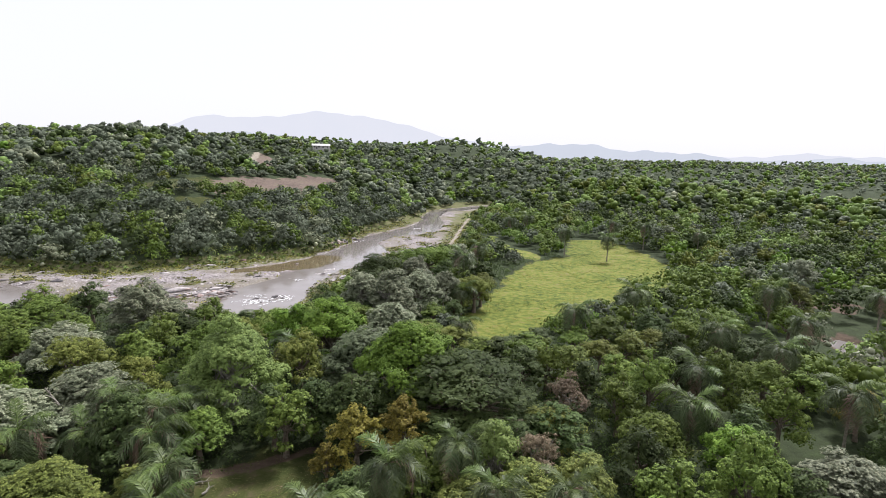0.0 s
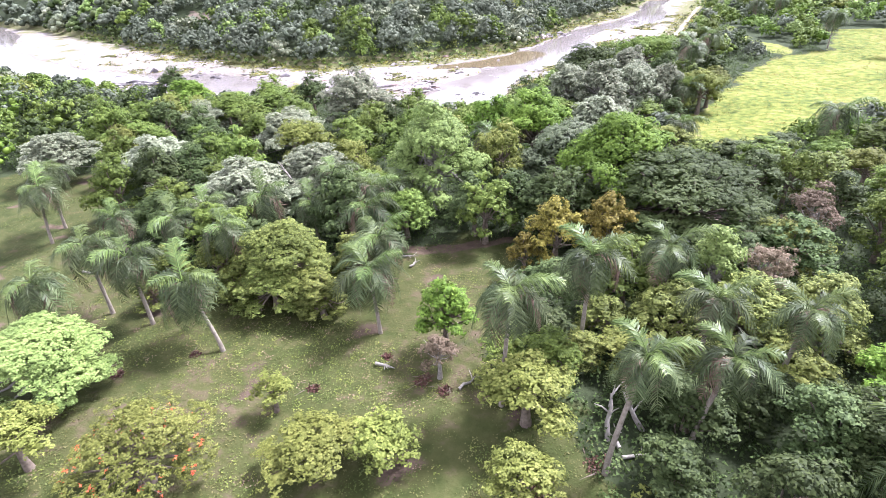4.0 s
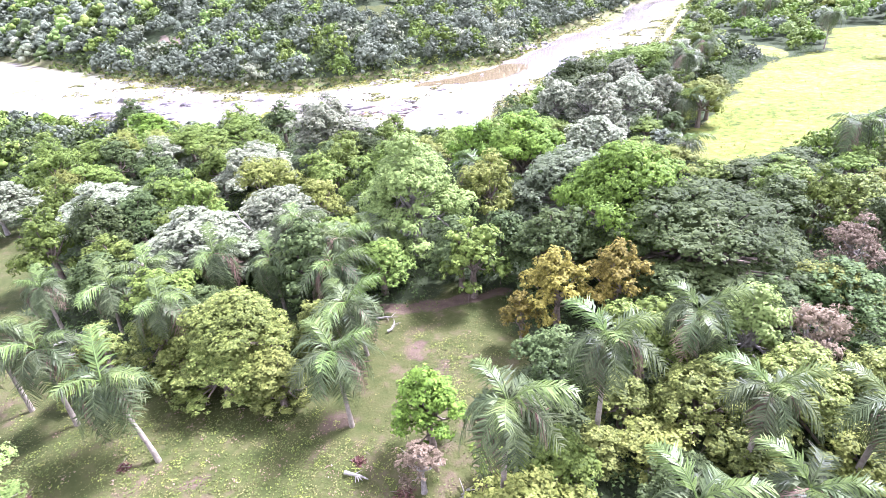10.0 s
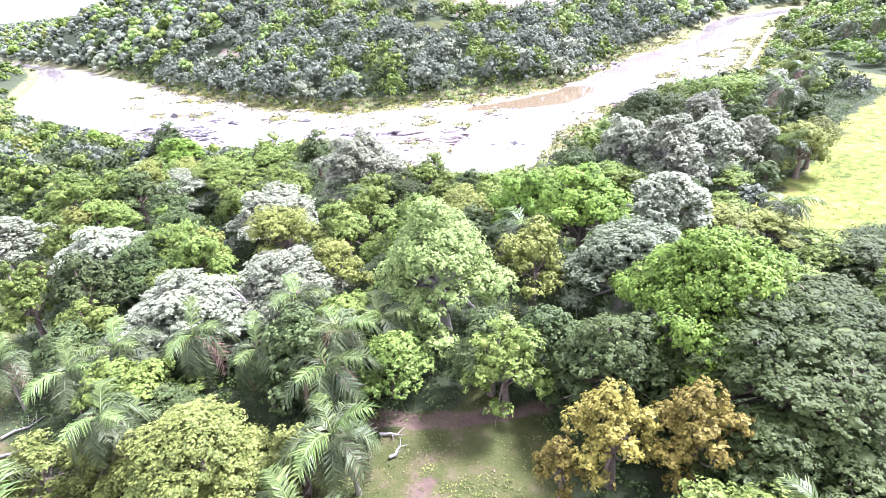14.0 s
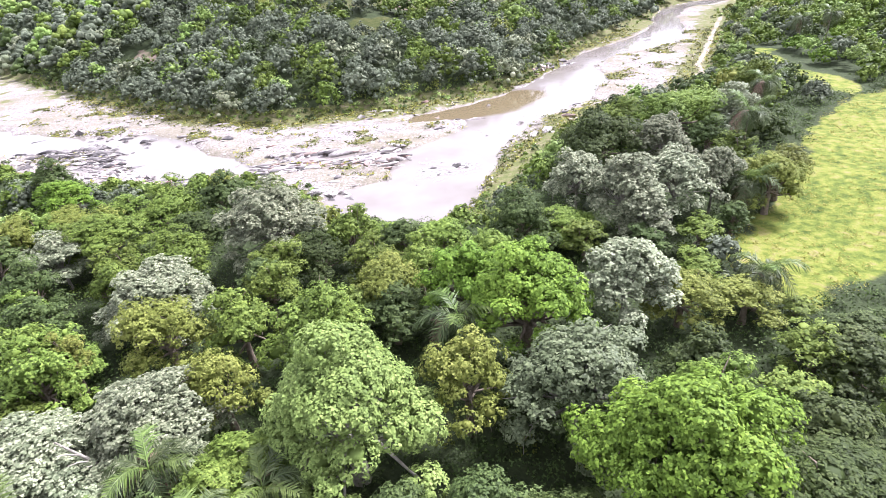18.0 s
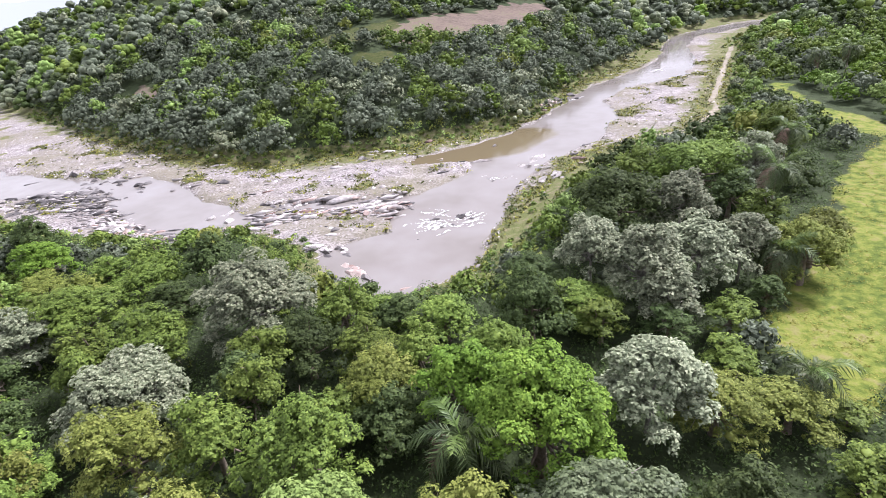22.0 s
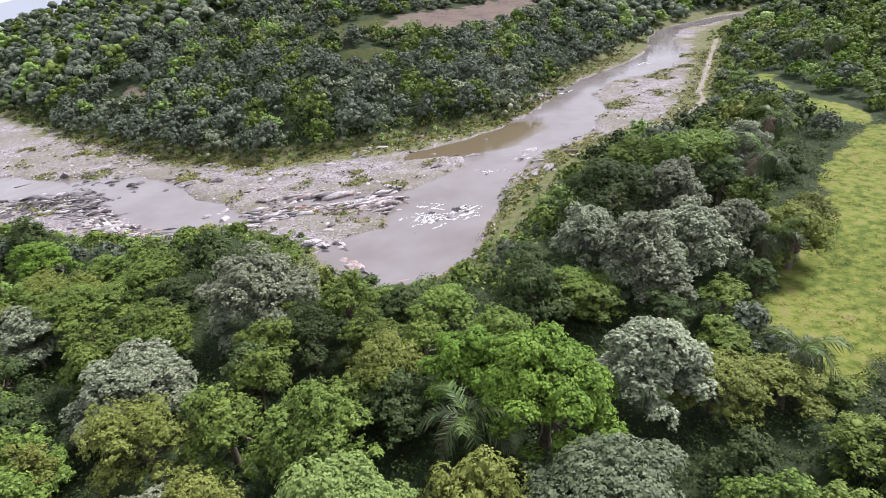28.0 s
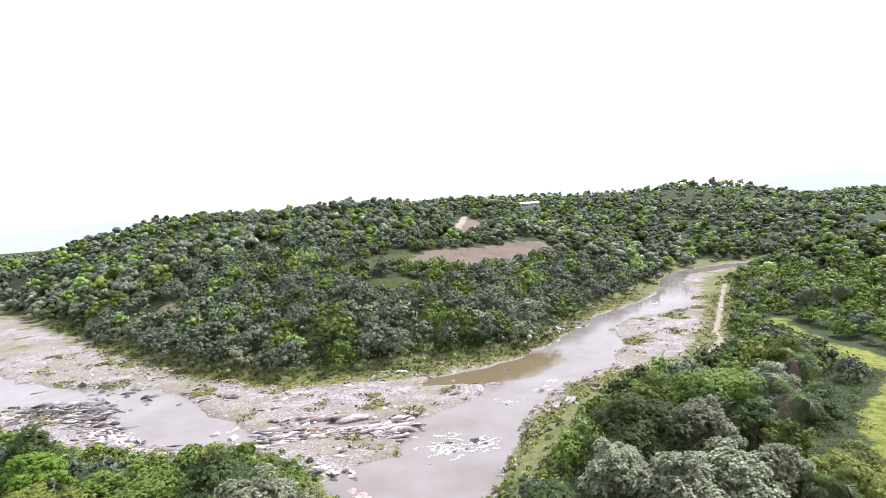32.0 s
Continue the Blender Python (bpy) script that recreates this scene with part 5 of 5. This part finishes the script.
def white_water():
    """Foam in thin broken streaks where the river drops over its stones."""
    rng = np.random.default_rng(61)
    at = []
    for x0, y0, reach, across, turn, streaks in ((-51.0, 146.5, 4.0, 1.6, 12, 16), (-54.5, 143.5, 2.0, 2.0, 70, 9), (-47.0, 148.5, 2.4, 1.6, 40, 9), (-57.0, 150.5, 2.2, 1.0, 25, 4),
                                                 (-49.0, 171.0, 1.6, 0.6, 15, 2), (-44.5, 250.0, 2.5, 1.0, 60, 4), (-18.0, 300.0, 5.0, 1.4, 40, 6)):
        c, k = math.cos(radians(turn)), math.sin(radians(turn))
        for _ in range(streaks):
            u, v = rng.normal() * reach * 0.7, rng.normal() * across
            way, n = radians(turn + rng.normal() * 22), int(rng.integers(14, 46))
            run = rng.normal(size=n) * rng.uniform(0.4, 1.3)
            off = rng.normal(size=n) * 0.13 + 0.15 * np.sin(run * 2.3)
            at.append(np.stack([x0 + u * c - v * k + run * math.cos(way) - off * math.sin(way), y0 + u * k + v * c + run * math.sin(way) + off * math.cos(way),
                                0.02 + rng.uniform(0, 0.08, n)], 1))
    at = np.concatenate(at)
    v, f = leaves(rng, at, rng.normal(size=at.shape) * 0.2 + np.array([0, 0, 1.0]), rng.uniform(0.15, 0.5, len(at)), rng.uniform(0.1, 0.25, len(at)), fold=0.02, corners=4)
    tagged(mesh_object("white_water", v, f, [FOAM]), "white foam on the rapids", "foam", kind="stuff")


white_water()


def blossoms(bush, seed, radius, tall):
    """Loose orange flower heads over the top of a bush."""
    rng = np.random.default_rng(seed)
    way = unit(rng.normal(size=(70, 3)))
    way[:, 2] = np.abs(way[:, 2])
    heart = np.repeat(way * np.array([radius * 0.9, radius * 0.9, tall * 0.55]) + np.array([0, 0, tall * 0.42]), 5, 0)
    at = heart + rng.normal(size=heart.shape) * 0.12
    v, f = leaves(rng, at, rng.normal(size=at.shape) + np.array([0, 0, 1.0]), 0.24, 0.17)
    mesh_object("blossom", v, f, [LEAF["flower"]], bush, "orange flower heads")


blossoms(blossom_bush, 71, 6.0, 12.0)


def clearing_weeds():
    """Lush low weeds in patches of the clearing, with dry reddish brush between."""
    rng, x, y = scatter(73, -75, -2, 14, 62, 0.62)
    lush = np.maximum(waves(x, y, 15, 74, 3), 1.2 * np.exp(-((x + 30) ** 2 / 200 + (y - 34.0) ** 2 / 22)))
    keep = (ring_depth(x, y, CLEARING) > 0.5) & (rng.random(len(x)) < 0.85 * ease(lush, 0.1, 0.6) + 0.02)
    x, y = x[keep], y[keep]
    n = 13
    size = np.repeat(rng.uniform(0.2, 0.6, len(x)), n)[:, None]
    way = unit(rng.normal(size=(len(x) * n, 3)))
    way[:, 2] = np.abs(way[:, 2])
    at = np.repeat(np.stack([x, y, land(x, y)[0]], 1), n, 0) + way * size * np.array([1.1, 1.1, 0.45])
    v, f = leaves(rng, at, 0.4 * way + np.array([0, 0, 1.0]) + 0.25 * rng.normal(size=way.shape), 0.14, 0.11)
    ids = np.repeat(rng.choice(4, len(x), p=(0.45, 0.3, 0.2, 0.05)), n)
    tagged(mesh_object("clearing_weeds", v, f, [LEAF[k] for k in ("weed", "grass", "yellow", "palm_dry")], index=ids), "lush low weeds growing in patches", "weeds", kind="stuff")


clearing_weeds()


def brush_pile(x, y, size, seed):
    """A heap of dead reddish-brown twigs and leaves."""
    rng = np.random.default_rng(seed)
    n = 170
    way = unit(rng.normal(size=(n, 3)))
    way[:, 2] = np.abs(way[:, 2])
    at = way * size * np.array([1.0, 0.8, 0.35]) * rng.uniform(0.3, 1.0, (n, 1))
    v, f = leaves(rng, at, rng.normal(size=at.shape) + np.array([0, 0, 0.8]), 0.3, 0.14)
    root = new("brush_pile")
    root.matrix_basis = pose(x, y, height_at(x, y), 0, 0, seed * 40)
    mesh_object("dead_leaves", v, f, [DEAD], root)
    twigs = []
    for _ in range(9):
        a = Vector(rng.normal(size=3) * np.array([0.5, 0.5, 0.1]) * size) + Vector((0, 0, 0.12))
        twigs.append(tube([a, a + Vector(rng.normal(size=3) * np.array([0.5, 0.5, 0.2]) * size)], [0.04, 0.015], 4))
    tv, tf = joined(twigs)
    mesh_object("twigs", tv, tf, [BARK], root)
    tagged(root, "heap of dead reddish-brown leaves and twigs on the grass", "brush pile", group="brush piles in the clearing")


DEAD = leaf_material("leaf_dead_red", (0.075, 0.048, 0.035), (0.14, 0.085, 0.062), (0.24, 0.16, 0.115), 0.05, 0.8, 0.1)
for k_, (x, y, size) in enumerate(((-48.3, 26.5, 1.2), (-45.0, 26.3, 0.8), (-17.3, 34.8, 1.1), (-15.0, 34.2, 0.9), (-22.0, 37.0, 0.7), (-26.5, 31.0, 0.8), (-1.5, 30.5, 1.2), (-5.0, 27.0, 1.0), (-40.0, 31.0, 0.7), (-58.0, 42.0, 1.0))):
    brush_pile(x, y, size, k_)


def leaning_trunk(x, y, length, turn, seed):
    """A bare bleached trunk leaning out of the trees, with a few broken boughs."""
    rng = np.random.default_rng(seed)
    top = Vector((length * 0.45, 0, length * 0.88))
    pts = [Vector((0, 0, -0.3)), top * 0.35 + Vector((0.2, 0.15, 0)), top * 0.7 + Vector((0.1, -0.1, 0)), top]
    root = new("dead_tree")
    root.matrix_basis = pose(x, y, height_at(x, y), 0, 0, turn)
    v, f = tube(pts, [0.24, 0.19, 0.14, 0.06], 7)
    mesh_object("trunk", v, f, [BARK_PALE], root, smooth=True)
    for k in range(5):
        a = pts[1].lerp(pts[3], 0.2 + 0.16 * k)
        tip = a + Vector((rng.uniform(-1.4, 1.4), rng.uniform(-1.4, 1.4), rng.uniform(0.5, 1.6)))
        bv, bf = tube([a, a.lerp(tip, 0.5) + Vector((0, 0, 0.15)), tip], [0.08, 0.06, 0.02], 5)
        mesh_object("bough", bv, bf, [BARK_PALE], root, smooth=True)
    tagged(root, "bare bleached dead tree leaning among the green crowns", "dead tree", group="dead trees of the near bank")


for k_, (x, y, length, turn) in enumerate(((-52.5, 91.5, 7.5, 150), (-34.5, 67.0, 13.0, 40), (1.5, 35.0, 4.6, 200), (-1.0, 33.0, 3.8, 100), (-45.5, 63.0, 10.5, 230), (-70.0, 62.0, 8.0, 300))):
    leaning_trunk(x, y, length, turn, 500 + k_)


# ---- small things ----
def box_part(name, size, at, material, parent, label=""):
    bm = bmesh.new()
    bmesh.ops.create_cube(bm, size=1.0)
    for v in bm.verts:
        v.co = Vector((v.co.x * size[0] + at[0], v.co.y * size[1] + at[1], v.co.z * size[2] + at[2]))
    bmesh.ops.bevel(bm, geom=bm.edges[:], offset=0.03, segments=1, affect="EDGES")
    return part(name, bm, material, parent, label)


def farmhouse(x, y, turn):
    """A long low white farmhouse with a sheet roof on the hill's crest."""
    root = new("farmhouse")
    root.matrix_basis = pose(x, y, height_at(x, y) + 1.6, 0, 0, turn)
    box_part("plinth", (18.6, 8.6, 4.0), (0, 0, -2.0), WALL_WHITE, root, "pale rendered plinth")
    wall = box_part("wall", (18, 8, 3.4), (0, 0, 1.7), WALL_WHITE, root, "white rendered walls")
    bm = bmesh.new()
    vs = [bm.verts.new(p) for p in ((-9.6, -4.8, 3.3), (9.6, -4.8, 3.3), (9.6, 4.8, 3.3), (-9.6, 4.8, 3.3), (-9.6, 0, 5.2), (9.6, 0, 5.2),
                                    (-9.6, -4.8, 3.15), (9.6, -4.8, 3.15), (9.6, 4.8, 3.15), (-9.6, 4.8, 3.15))]
    for f in ((0, 1, 5, 4), (2, 3, 4, 5), (0, 4, 3), (1, 2, 5), (6, 9, 8, 7), (0, 6, 7, 1), (1, 7, 8, 2), (2, 8, 9, 3), (3, 9, 6, 0)):
        bm.faces.new([vs[i] for i in f])
    part("roof", bm, ROOF_GREY, root, "pale sheet-metal gable roof")
    for i in range(4):
        box_part("window", (1.4, 0.12, 1.2), (-6.6 + 4.4 * i, -4.03, 1.9), DARK_GLASS, wall, "dark window opening")
    box_part("door", (1.1, 0.12, 2.1), (-4.4, -4.03, 1.05), DARK_GLASS, wall, "dark doorway")
    tagged(root, "long low white farmhouse with a pale sheet roof on the hilltop", "house")


farmhouse(-142, 592, 12)


def deadwood(x, y, length, turn, seed):
    """A fallen bleached branch with side twigs."""
    rng = np.random.default_rng(seed)
    pts = [Vector((length * (s - 0.5), rng.normal() * 0.15, 0.18 + rng.uniform(-0.05, 0.15))) for s in (0, 0.3, 0.6, 1.0)]
    pieces = [tube(pts, [0.16, 0.13, 0.1, 0.04], 6)]
    for k in range(4):
        p = pts[1].lerp(pts[3], rng.random())
        tip = p + Vector((rng.uniform(0.2, 0.8), rng.uniform(-1, 1), rng.uniform(0.1, 0.6)))
        pieces.append(tube([p, p.lerp(tip, 0.5), tip], [0.05, 0.04, 0.015], 4))
    v, f = joined(pieces)
    ob = mesh_object("fallen_branch", v, f, [BARK_PALE], smooth=True)
    ob.matrix_basis = pose(x, y, height_at(x, y), 0, 0, turn)
    tagged(ob, "bleached fallen branch lying on the grass", "branch", group="fallen branches in the clearing")


for k, (x, y, ln, turn) in enumerate(((-28, 55, 1.8, 20), (-26.5, 53.5, 1.4, 80), (-29.5, 52, 1.6, 140), (1.5, 32.5, 3.2, 30), (-0.5, 33.5, 2.6, 100), (-21.5, 35.5, 2.0, 10),
                                      (-58, 41, 4.0, 30), (-61, 43, 3.6, 70), (-64, 40, 3.8, 20), (-13.5, 35.6, 2.0, 60))):
    deadwood(x, y, ln, turn, 300 + k)


def pale_rock(x, y, size):
    ob = new("river_stone", BOULDERS[("pale", 1)])
    ob.matrix_basis = pose(x, y, max(height_at(x, y), 0.0) + 0.2 * size, 0, 0, 40) @ Matrix.Diagonal((size, size * 0.8, size * 0.6, 1))
    tagged(ob, "single white stone lying at the water's edge", "stone")


pale_rock(-78.5, 185.5, 0.9)
pale_rock(-56.5, 196, 0.8)
